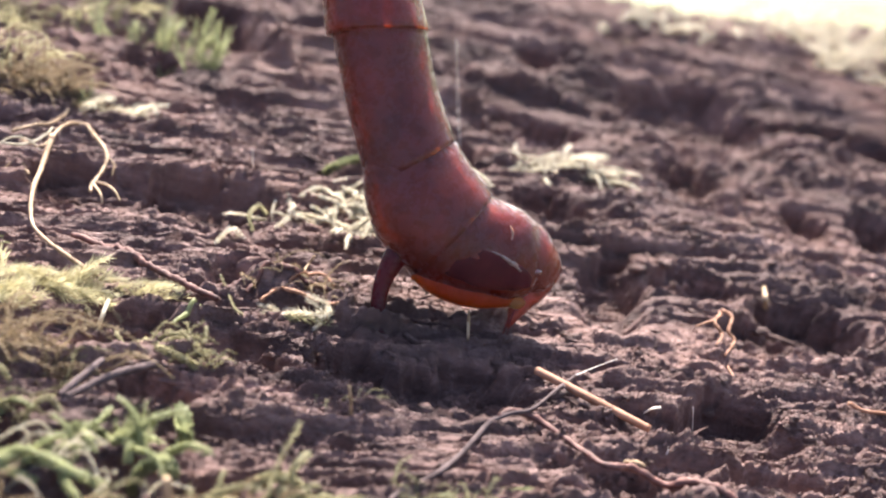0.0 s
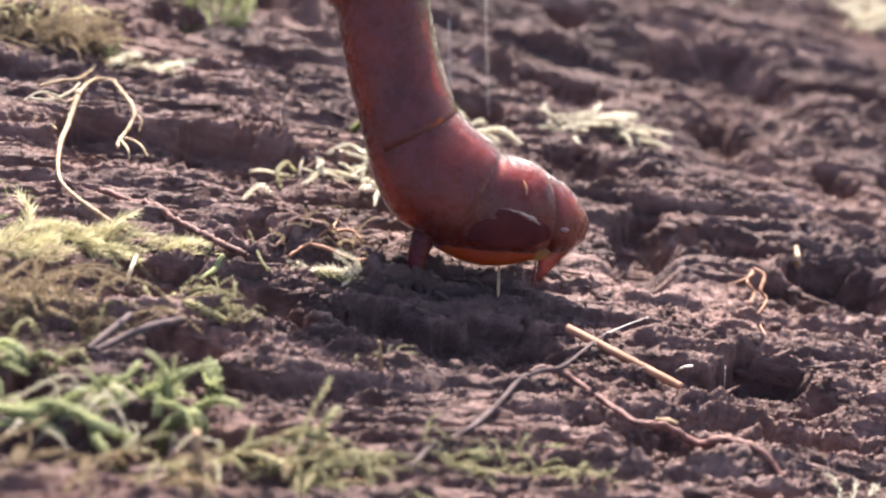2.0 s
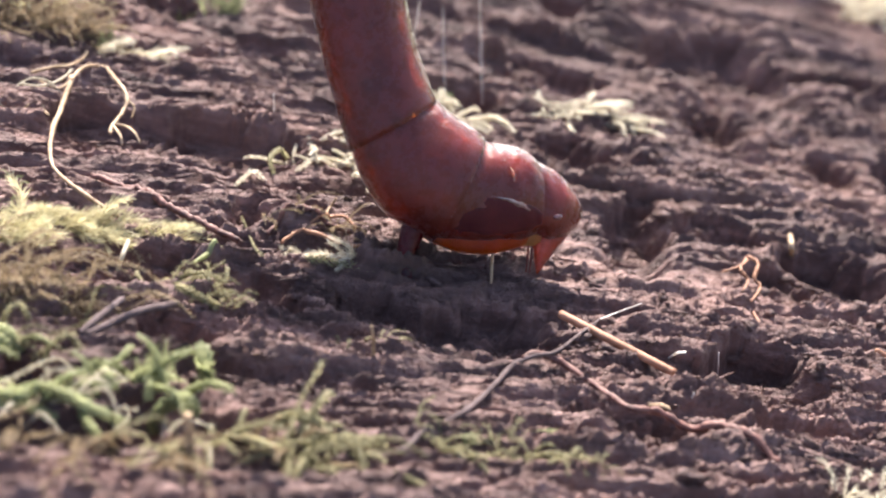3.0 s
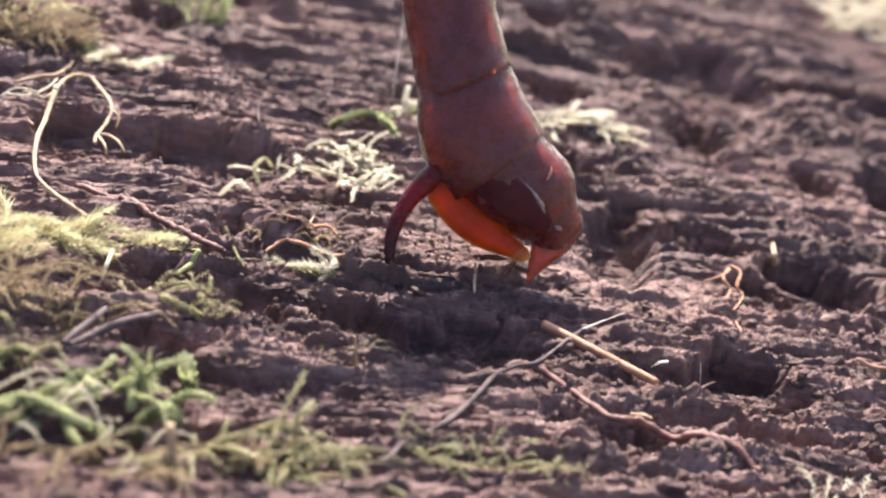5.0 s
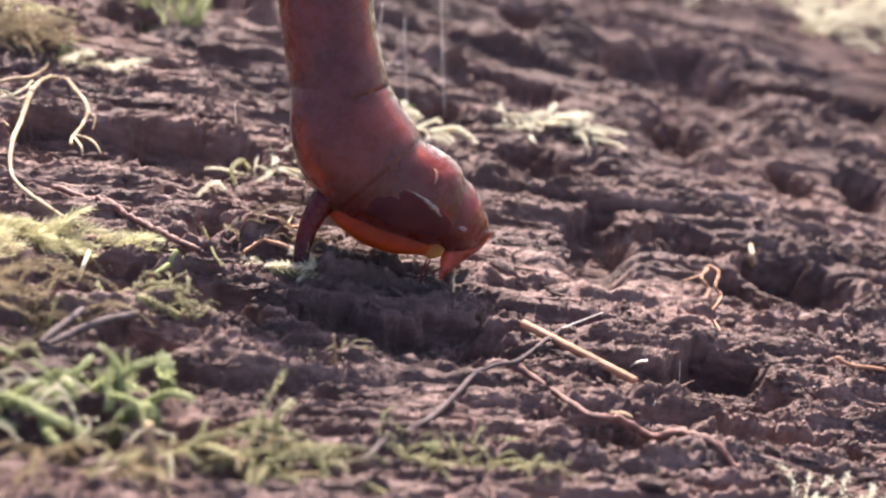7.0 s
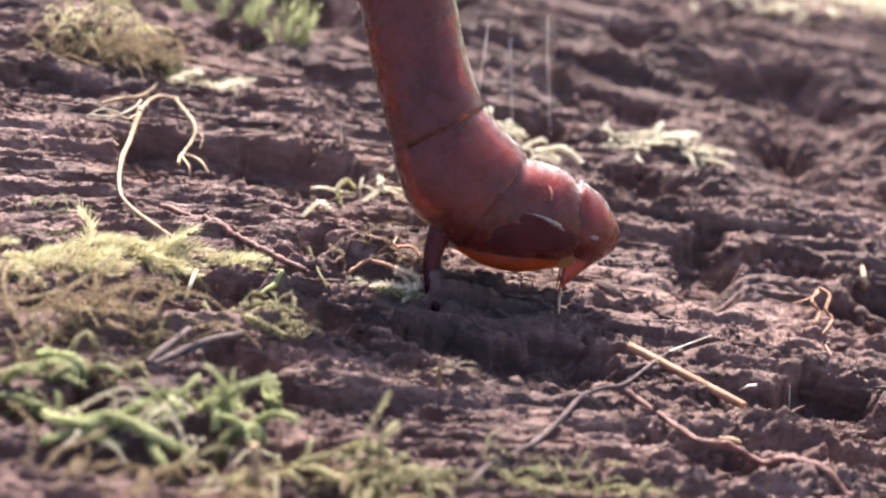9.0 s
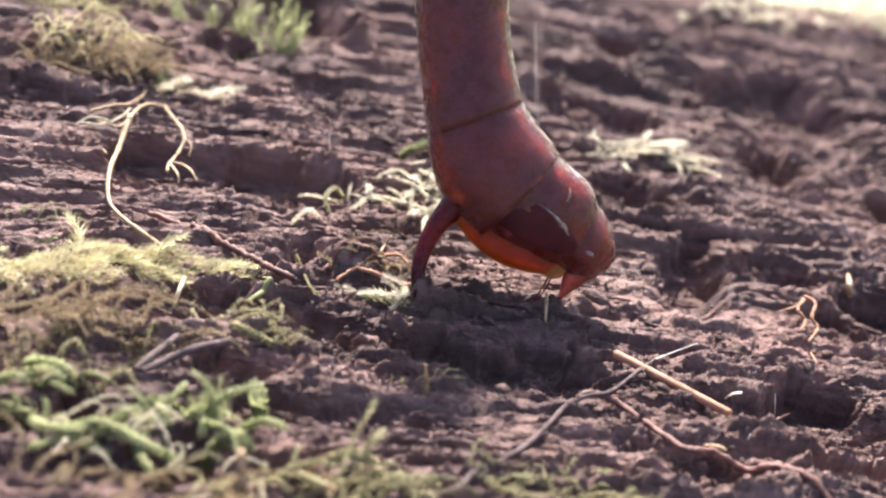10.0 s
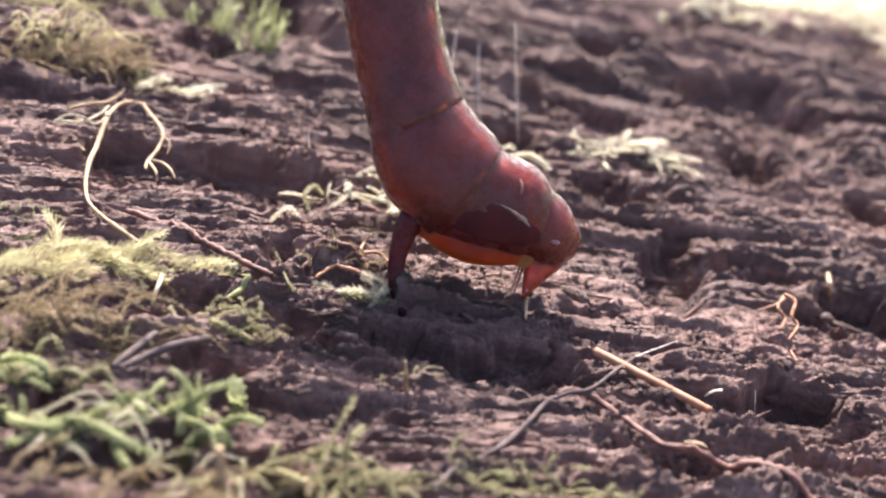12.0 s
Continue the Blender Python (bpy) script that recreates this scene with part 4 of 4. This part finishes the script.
moss_clump("feather_moss", "pale yellow feathery moss shoots with hair tips", "feather", MOSS_CREAM,
           [(-18.60, -7.85, 3.01, 0.27, 40), (-21.63, -9.81, 2.04, 0.31, 26), (-15.51, -6.80, 1.29, 0.27, 10), (-24.13, -11.31, 1.64, 0.60, 10)], 26, 11, 0.83)
moss_clump("moss_clump", "brown and yellow fuzzy dry moss cushion", "curl", MOSS_BROWN,
           [(-19.34, -14.07, 2.08, 0.89, 16), (-20.94, -14.16, 1.36, 0.70, 8), (-22.62, -16.21, 1.82, 1.04, 9)], 38, 12, 0.93)
moss_clump("moss_clump", "yellow-green moss tangled over a brown cushion", "curl", MOSS_YELLOW,
           [(-19.59, -17.26, 2.05, 0.89, 9), (-17.71, -15.76, 1.23, 0.72, 5), (-21.91, -18.56, 1.66, 1.05, 5)], 29, 13, 0.85)
moss_clump("green_moss", "bright green creeping moss with worm-like shoots", "worm", MOSS_GREEN,
           [(-19.85, -18.12, 1.36, 0.71, 4), (-16.79, -20.81, 2.29, 0.45, 6), (-15.08, -19.22, 1.80, 0.36, 5), (-18.50, -21.53, 1.55, 0.53, 4), (-15.03, -18.89, 1.44, 0.27, 4), (-21.45, -20.26, 2.08, 1.40, 6)], 9, 14, 1.09)
moss_clump("green_moss", "small bright green star-like moss sprig", "spike", MOSS_GREEN,
           [(-13.63, -18.49, 0.74, 0.55, 12)], 19, 15, 0.55)
moss_clump("green_moss", "green moss shoots beside a beige stalk", "worm", MOSS_GREEN,
           [(-12.40, -19.75, 1.12, 0.56, 5)], 50, 16, 1.16)
moss_clump("yellow_moss", "yellow-green tangled moss strands", "worm", MOSS_YELLOW,
           [(-8.83, -20.90, 2.91, 0.47, 5), (-6.63, -21.02, 1.59, 0.29, 2), (-10.10, -22.46, 3.04, 0.75, 5), (-6.16, -21.66, 2.99, 0.77, 4)], 2, 17, 1.08)
moss_clump("yellow_moss", "yellow-brown loose moss strands", "curl", MOSS_BROWN,
           [(-14.13, -24.26, 3.61, 0.83, 7), (-17.13, -24.52, 2.61, 0.90, 5)], 17, 18, 0.89)
moss_clump("green_moss", "low yellow-green moss cushion", "fuzz", MOSS_YELLOW,
           [(-0.55, -19.31, 2.78, 0.80, 40), (1.93, -19.06, 2.20, 0.81, 30)], 17, 19, 0.65)
moss_clump("yellow_moss", "olive moss tuft lying on wood", "fuzz", MOSS_YELLOW,
           [(-13.23, -11.22, 1.69, 0.83, 24), (-11.88, -11.96, 1.14, 0.56, 12)], 11, 20, 0.71)
moss_clump("pale_moss", "pale cream-green moss lying in a tuft", "flat", MOSS_PALE,
           [(5.20, 15.55, 3.17, 0.52, 30), (7.90, 15.68, 1.75, 0.42, 12), (3.50, 14.65, 1.43, 0.41, 12)], 15, 21, 0.86)
moss_clump("pale_moss", "pale green moss tuft between wood fibres", "flat", MOSS_PALE,
           [(-7.23, 5.82, 1.46, 1.53, 22), (-9.04, 4.31, 1.63, 0.76, 12), (-5.69, 3.08, 1.48, 0.77, 16), (-6.18, 6.05, 0.95, 1.16, 12)], 6, 22, 0.89)
moss_clump("pale_moss", "pale green moss tuft with curled tips", "worm", MOSS_PALE,
           [(-3.58, 12.92, 1.10, 0.98, 10), (-1.62, 11.52, 0.90, 1.58, 9)], 27, 23, 1.11)
moss_clump("white_tip_moss", "cream moss shoot with white pointed tips", "feather", MOSS_PALE,
           [(-7.28, -6.00, 1.02, 0.38, 14), (-8.21, -5.89, 0.50, 0.29, 8)], -162, 24, 0.56)
moss_clump("green_moss", "bright green spiky moss tuft", "spike", MOSS_GREEN,
           [(-18.17, 21.16, 0.96, 1.43, 8), (-16.42, 19.94, 1.17, 1.45, 8), (-15.35, 19.51, 0.69, 0.73, 5), (-21.69, 21.68, 2.31, 2.18, 9)], 82, 25, 0.96)
moss_clump("yellow_moss", "yellow-green moss at the log's edge", "fuzz", MOSS_YELLOW,
           [(-29.40, 19.64, 4.20, 2.48, 50), (-25.35, 22.67, 3.56, 2.55, 30), (-20.84, 24.53, 2.83, 2.63, 20)], 33, 26, 0.89)
moss_clump("brown_moss", "curled tan dry moss mat", "curl", MOSS_BROWN,
           [(-25.68, 11.13, 1.28, 1.02, 46), (-23.77, 11.51, 1.40, 0.95, 50), (-27.77, 10.20, 1.00, 0.67, 20), (-22.49, 11.27, 0.89, 0.52, 14)], 51, 27, 0.73)
moss_clump("pale_moss", "pale upright moss sprigs", "feather", MOSS_PALE,
           [(-19.98, 11.10, 1.65, 0.62, 14), (-21.45, 10.79, 0.54, 0.87, 4)], 29, 28, 0.72)
moss_clump("green_moss", "thin green upright moss sprig", "spike", MOSS_GREEN,
           [(-21.36, 10.81, 0.18, 0.17, 3)], 90, 29, 0.54)
moss_clump("pale_moss", "pale moss clump at the wood's rim", "fuzz", MOSS_PALE,
           [(16.19, -17.82, 2.05, 0.88, 30)], 16, 30, 1.28)
moss_clump("green_moss", "scattered tiny green moss shoots", "fuzz", MOSS_GREEN,
           [(-23.32, -5.34, 1.68, 1.04, 12), (-22.15, -7.73, 1.70, 0.70, 10)], 24, 31, 0.42)
moss_clump("olive_moss", "olive moss shoots on bare wood", "fuzz", MOSS_YELLOW,
           [(-5.68, -13.23, 1.22, 0.39, 8), (-4.48, -12.99, 0.41, 0.29, 4)], 20, 32, 0.51)
moss_clump("pale_moss", "sunlit pale moss at the log's far rim", "worm", MOSS_PALE,
           [(28.59, 44.18, 1.94, 1.63, 12), (14.89, 44.25, 4.30, 2.17, 14)], 30, 33, 1.53)
moss_clump("yellow_moss", "sunlit yellow moss along the log's far rim", "fuzz", MOSS_PALE,
           [(33.75, 50.77, 5.16, 4.79, 50), (29.28, 52.14, 6.64, 3.51, 40), (23.36, 50.41, 6.28, 3.41, 24)], 31, 34, 1.65)
moss_clump("pale_moss", "sunlit cream moss on a low mound of wood", "curl", MOSS_CREAM,
           [(-27.25, 12.55, 1.24, 1.07, 26), (-25.17, 13.78, 1.13, 1.25, 18)], 20, 51, 0.60)
moss_clump("yellow_moss", "yellow-green moss cushions along the log's rim", "fuzz", MOSS_CREAM,
           [(-29.30, 19.13, 1.30, 1.03, 26), (-27.35, 20.78, 1.19, 1.07, 22), (-24.14, 21.82, 1.23, 1.09, 26), (-20.79, 24.37, 0.96, 0.95, 16)], 30, 52, 0.75)
moss_clump("olive_moss", "olive-green moss cushion on the log's near side", "worm", MOSS_YELLOW,
           [(2.18, -19.23, 1.39, 0.83, 16), (-0.99, -19.67, 1.13, 0.67, 10)], 0, 53, 0.65)
moss_clump("brown_moss", "fuzzy tan dry moss cushion among green shoots", "fuzz", MOSS_BROWN,
           [(-20.87, -14.63, 1.70, 1.09, 60), (-18.08, -14.04, 1.20, 0.85, 36), (-21.24, -17.43, 1.02, 0.77, 26)], 20, 54, 0.60)
moss_clump("yellow_moss", "yellow-tan moss strands on the log's near side", "worm", MOSS_BROWN,
           [(-8.53, -21.45, 2.52, 0.63, 16), (-13.91, -23.51, 2.37, 0.52, 14)], -10, 55, 0.75)
moss_strand("moss_strand", "bright green arching moss strand", [(-7.81, 9.61, -0.33), (-7.34, 9.29, 0.44), (-6.26, 10.44, 0.58), (-4.82, 11.27, 0.33), (-3.27, 15.91, -0.87), (-1.95, 16.93, -0.88)],
            0.07, 0.34, 0.12, 0.024, 26, MOSS_GREEN, 1)
moss_strand("moss_strand", "green curved moss side shoot", [(-5.38, 10.28, 0.64), (-4.61, 9.85, 0.39), (-4.06, 9.24, -0.02)],
            0.07, 0.34, 0.12, 0.024, 26, MOSS_GREEN, 2)
moss_strand("moss_strand", "pale green creeping moss strand", [(-9.77, 2.16, -0.27), (-8.94, 4.16, -0.31), (-7.77, 4.42, -0.37), (-6.44, 3.87, -0.20), (-4.93, 2.74, -0.00)],
            0.045, 0.2, 0.07, 0.03, 28, MOSS_PALE, 3)
moss_strand("moss_strand", "pale creeping moss strand", [(-8.86, 5.17, 0.27), (-7.94, 6.55, 0.32), (-6.93, 5.63, 0.17), (-6.87, 3.43, -0.06), (-5.88, 2.35, -0.28)],
            0.045, 0.2, 0.07, 0.03, 28, MOSS_PALE, 4)
moss_strand("moss_strand", "green curl of moss", [(-10.81, 1.12, -0.19), (-11.15, 2.16, 0.17), (-10.89, 5.03, -0.68), (-10.37, 4.55, -0.81)],
            0.04, 0.18, 0.06, 0.03, 28, MOSS_YELLOW, 5)
moss_strand("moss_strand", "small pale moss sprig", [(-12.52, -0.52, -0.50), (-12.22, -0.13, -0.10), (-11.78, 0.36, 0.19), (-11.22, 0.63, -0.35)],
            0.045, 0.2, 0.07, 0.03, 30, MOSS_PALE, 6)
moss_strand("moss_strand", "green hanging moss strand", [(-11.74, -5.18, 0.63), (-11.26, -5.46, -0.06), (-10.65, -8.13, 0.69), (-10.09, -6.01, -0.74)],
            0.035, 0.10, 0.04, 0.05, 26, MOSS_YELLOW, 7)
moss_strand("moss_strand", "olive moss strand over the ledge", [(-8.50, -7.12, 0.26), (-7.08, -6.63, 0.08), (-5.89, -6.21, -0.24), (-4.26, -5.93, -0.49)],
            0.06, 0.34, 0.08, 0.04, 34, MOSS_YELLOW, 8)
moss_strand("moss_strand", "green moss strand lying flat", [(-1.14, -19.25, 0.62), (0.66, -17.26, -0.28), (2.64, -17.05, 0.15)],
            0.08, 0.34, 0.12, 0.03, 30, MOSS_GREEN, 9)
moss_strand("moss_strand", "yellow-green moss strand lying flat", [(-7.32, -21.10, 0.24), (-6.10, -20.76, 0.51), (-4.28, -20.21, 0.45)],
            0.08, 0.36, 0.12, 0.026, 28, MOSS_YELLOW, 10)
moss_strand("moss_strand", "green arching moss strand", [(-20.86, -17.69, 0.23), (-19.91, -18.15, 0.76), (-19.17, -17.87, 0.36), (-18.59, -17.53, -0.67)],
            0.1, 0.4, 0.15, 0.022, 26, MOSS_GREEN, 11)
moss_strand("moss_strand", "yellow arching moss strand", [(-8.53, -20.45, 0.55), (-7.63, -20.27, 0.90), (-6.81, -19.45, 0.13), (-6.27, -20.80, 0.28)],
            0.09, 0.38, 0.14, 0.022, 26, MOSS_YELLOW, 12)
moss_strand("moss_strand", "green arching moss strand", [(-12.92, -20.76, -0.85), (-12.77, -20.54, 0.11), (-12.09, -20.50, 0.64), (-11.55, -20.00, 0.03)],
            0.1, 0.4, 0.15, 0.022, 26, MOSS_GREEN, 13)
moss_strand("moss_strand", "pale green upright moss sprig", [(-11.31, -17.80, -0.21), (-11.55, -17.69, 0.55), (-11.84, -16.30, 0.43)],
            0.06, 0.45, 0.16, 0.035, 40, MOSS_GREEN, 14)
moss_clump("brown_moss", "tan dry moss stems tangled over wood", "curl", MOSS_BROWN,
           [(-18.94, -13.81, 2.61, 0.89, 9), (-16.78, -13.89, 1.61, 0.72, 5), (-21.51, -13.68, 1.68, 0.52, 5)], 21, 35, 0.87)
moss_clump("yellow_moss", "yellow tangled moss stems at the log's near side", "curl", MOSS_YELLOW,
           [(-10.50, -22.57, 3.03, 0.56, 4), (-7.84, -21.90, 2.93, 0.48, 4), (-14.22, -22.90, 2.71, 0.92, 4)], -4, 36, 1.04)
moss_clump("pale_moss", "pale dry moss stems among green moss", "curl", MOSS_PALE,
           [(-16.70, -21.31, 2.64, 1.26, 12), (-12.73, -21.83, 1.85, 0.93, 8)], 18, 37, 0.72)
moss_clump("olive_moss", "olive moss stems lying on wood", "worm", MOSS_YELLOW,
           [(-12.99, -11.11, 1.50, 0.65, 10), (-14.22, -11.10, 1.11, 0.46, 6)], 0, 38, 0.65)
moss_clump("pale_moss", "tan dry fibres on crumbled wood", "curl", MOSS_BROWN,
           [(-8.22, -3.74, 2.22, 0.95, 14), (-9.78, -4.22, 1.39, 0.75, 8)], 23, 39, 0.50)
moss_strand("moss_strand", "pale green branching moss cord", [(-15.99, -19.27, 0.44), (-15.40, -19.14, 0.76), (-14.95, -17.90, -0.14), (-14.18, -18.74, 0.00)],
            0.12, 0.24, 0.12, 0.03, 20, MOSS_GREEN, 21)
moss_strand("moss_strand", "pale green branching moss cord", [(-15.49, -18.99, 0.57), (-14.88, -20.28, 0.99), (-14.62, -19.43, -0.30)],
            0.11, 0.22, 0.11, 0.03, 20, MOSS_GREEN, 22)
moss_strand("moss_strand", "pale green moss cord with forked tip", [(-14.31, -17.54, -0.85), (-13.71, -18.53, 0.31), (-13.02, -18.48, 0.09)],
            0.12, 0.24, 0.12, 0.03, 22, MOSS_GREEN, 23)
moss_strand("moss_strand", "pale green moss cord with forked tip", [(-13.64, -18.49, 0.26), (-13.38, -19.76, 0.62), (-13.32, -20.02, 0.29)],
            0.11, 0.22, 0.11, 0.03, 22, MOSS_GREEN, 24)
moss_strand("moss_strand", "green arching moss cord", [(-12.74, -20.38, -1.07), (-12.92, -20.55, -0.06), (-12.60, -20.52, 0.65), (-11.95, -20.07, 0.63), (-11.60, -20.04, 0.37)],
            0.12, 0.22, 0.12, 0.03, 18, MOSS_GREEN, 25)
moss_strand("moss_strand", "green arching moss cord", [(-20.52, -19.02, 0.64), (-19.83, -18.88, 0.91), (-19.28, -18.61, 0.54), (-19.08, -17.87, -0.55)],
            0.14, 0.24, 0.13, 0.03, 18, MOSS_GREEN, 26)
moss_strand("moss_strand", "yellow-green creeping moss cord", [(-14.37, -9.46, -0.96), (-13.19, -12.83, 0.88), (-12.35, -12.33, 0.30), (-11.81, -12.60, 0.23)],
            0.11, 0.2, 0.11, 0.03, 18, MOSS_YELLOW, 27)
moss_strand("moss_strand", "yellow-green creeping moss cord", [(-13.03, -12.15, 0.60), (-12.35, -9.85, -0.55), (-11.86, -8.95, -1.32)],
            0.1, 0.2, 0.1, 0.03, 18, MOSS_YELLOW, 28)
moss_strand("moss_strand", "yellow moss cord reaching over wood", [(-9.78, -21.39, 0.39), (-9.00, -22.10, 0.70), (-8.32, -22.32, 0.63), (-7.81, -22.34, 0.11)],
            0.13, 0.22, 0.12, 0.03, 18, MOSS_YELLOW, 29)
moss_strand("moss_strand", "yellow moss cord reaching over wood", [(-7.47, -20.64, 0.81), (-7.10, -21.24, 0.53), (-6.74, -22.11, 0.20)],
            0.13, 0.22, 0.12, 0.03, 18, MOSS_YELLOW, 30)
moss_strand("moss_strand", "pale green creeping moss cord", [(-20.07, -19.82, -0.72), (-18.88, -21.88, 0.55), (-17.84, -21.92, 0.63), (-17.14, -21.42, 0.75), (-16.21, -21.12, 0.33)],
            0.12, 0.24, 0.12, 0.03, 20, MOSS_GREEN, 41)
moss_strand("moss_strand", "pale green creeping moss cord", [(-16.96, -21.16, 0.50), (-15.88, -21.88, 0.86), (-14.93, -21.68, 0.38), (-13.99, -20.17, -0.98)],
            0.12, 0.24, 0.12, 0.03, 20, MOSS_GREEN, 42)
moss_strand("moss_strand", "pale green creeping moss cord", [(-19.17, -22.96, 0.25), (-18.34, -22.23, 0.24), (-17.32, -22.22, 0.39), (-16.47, -22.09, 0.04)],
            0.12, 0.24, 0.12, 0.03, 20, MOSS_GREEN, 43)
moss_strand("moss_strand", "yellow-green thin arching moss cord", [(-19.82, -16.42, -0.31), (-19.68, -16.13, 0.34), (-19.29, -15.72, 0.47), (-18.88, -15.72, -0.11)],
            0.08, 0.16, 0.08, 0.03, 20, MOSS_YELLOW, 44)
moss_strand("moss_strand", "yellow-green thin moss cord", [(-17.67, -18.37, -0.15), (-17.49, -18.03, 0.46), (-16.91, -17.87, 0.91), (-16.38, -17.99, 0.44)],
            0.08, 0.16, 0.08, 0.03, 20, MOSS_YELLOW, 45)
moss_strand("moss_strand", "green upright moss sprig", [(-11.32, -17.72, -0.14), (-11.56, -17.68, 0.53), (-11.81, -16.31, 0.18)],
            0.07, 0.3, 0.1, 0.04, 34, MOSS_GREEN, 46)


# ---- loose crumbs and splinters on the log ----
def crumbs(name, label, count, size, stretch, region, seed, material, sink=0.3):
    rng = np.random.default_rng(seed)
    unit = np.array([(1, 0, 0), (-1, 0, 0), (0, 1, 0), (0, -1, 0), (0, 0, 1), (0, 0, -1), (0.62, 0.62, 0.5), (-0.62, 0.6, -0.5), (0.6, -0.62, -0.4), (-0.6, -0.6, 0.55)], float)
    bm = bmesh.new()
    for q in unit:
        bm.verts.new(q)
    bmesh.ops.convex_hull(bm, input=bm.verts[:])
    bm.verts.index_update()
    tris = np.array([[v.index for v in f.verts] for f in bm.faces if len(f.verts) == 3])
    unit = np.array([v.co[:] for v in bm.verts])
    bm.free()
    nv = len(unit)
    x = rng.uniform(region[0], region[1], count)
    y = rng.uniform(region[2], region[3], count)
    keep = fbm(x / 6, y / 4, 51, 2) > -0.12
    x, y = x[keep], y[keep]
    n = len(x)
    s = size * np.exp(rng.normal(0, 0.45, n))
    shape = unit[None] * rng.uniform(0.6, 1.25, (n, nv, 3)) * s[:, None, None]
    shape[:, :, 0] *= stretch
    turn = GRAIN + rng.normal(0, 0.25 if stretch > 2 else 2.0, n)
    tilt = rng.normal(0, 0.12 if stretch > 2 else 0.6, n)
    c, sn = np.cos(turn)[:, None], np.sin(turn)[:, None]
    X = shape[:, :, 0] * np.cos(tilt)[:, None] - shape[:, :, 2] * np.sin(tilt)[:, None]
    Zc = shape[:, :, 0] * np.sin(tilt)[:, None] + shape[:, :, 2] * np.cos(tilt)[:, None]
    px = x[:, None] + c * X - sn * shape[:, :, 1]
    py = y[:, None] + sn * X + c * shape[:, :, 1]
    pz = surf(x, y)[:, None] + (s * sink)[:, None] + Zc
    co = np.stack([px, py, pz], -1).reshape(-1, 3) * MM
    faces = (tris[None] + (np.arange(n) * nv)[:, None, None]).reshape(-1, 3)
    me = bpy.data.meshes.new(name)
    me.from_pydata(co.tolist(), [], faces.tolist())
    me.polygons.foreach_set("use_smooth", np.ones(len(me.polygons), dtype=bool))
    me.materials.append(material)
    ob = tagged(new(name, me), label, "debris", kind="stuff")
    ob.matrix_world = LOG_POSE
    return ob


crumbs("wood_crumbs", "small dark brown crumbs of rotten wood", 15000, 0.07, 1.2, (-16, 27, -22, 26), 3, WOOD)
crumbs("wood_splinters", "thin pale splinters of rotten wood along the grain", 3200, 0.045, 12.0, (-30, 30, -22, 36), 5, WOOD, 0.8)


def wood_chips(count, seed):
    """Single chips and lumps of rotten wood, lying loose on the log."""
    rng = random.Random(seed)
    meshes = []
    for k in range(10):
        bm = bmesh.new()
        bmesh.ops.create_icosphere(bm, subdivisions=2 if k < 4 else 1, radius=1.0)
        for v in bm.verts:
            d = 1 + 0.75 * noise.noise(v.co * 1.6 + Vector((k * 3.7, 0, 0))) + 0.35 * noise.noise(v.co * 4 + Vector((0, k * 2.1, 0)))
            v.co = Vector((v.co.x * d * (1.5 + 0.1 * k), v.co.y * d, v.co.z * d * 0.7)) * MM
        me = bpy.data.meshes.new("wood_chip")
        bm.to_mesh(me)
        bm.free()
        for f in me.polygons:
            f.use_smooth = True
        me.materials.append(WOOD)
        meshes.append(me)
    for k in range(count):
        x, y = rng.uniform(-6, 20), rng.uniform(-19, 16)
        if rng.random() > 0.35 + 0.035 * x:
            x, y = rng.uniform(2, 20), rng.uniform(-19, 10)
        size = 0.16 * math.exp(rng.gauss(0, 0.4))
        ob = new("wood_chip", rng.choice(meshes))
        ob.parent = LOG
        ob.matrix_local = Matrix.Translation(Vector(rest(x, y, size * 0.3)) * MM) @ pose(0, 0, 0, rng.uniform(-30, 30), rng.uniform(-30, 30), rng.uniform(0, 360)) @ Matrix.Scale(size, 4)


wood_chips(240, 9)


def motions():
    walk(abdomen, [(t, PLANE @ in_plane(x, 0.97 * z, turn)) for t, x, z, turn in ROOT_ROWS])
    for ob, rows in ((tenth_segment, TENTH_ROWS), (eighth_segment, EIGHTH_ROWS), (seventh_segment, SEVENTH_ROWS), (sixth_segment, SEVENTH_ROWS), (terebra, BLADE_ROWS), (anal_plate, PLATE_ROWS),
                     (valves[0], VALVE_ROWS), (valves[1], VALVE_ROWS)):
        walk(ob, [(t, in_plane(x, z, turn)) for t, x, z, turn in rows])


motions()
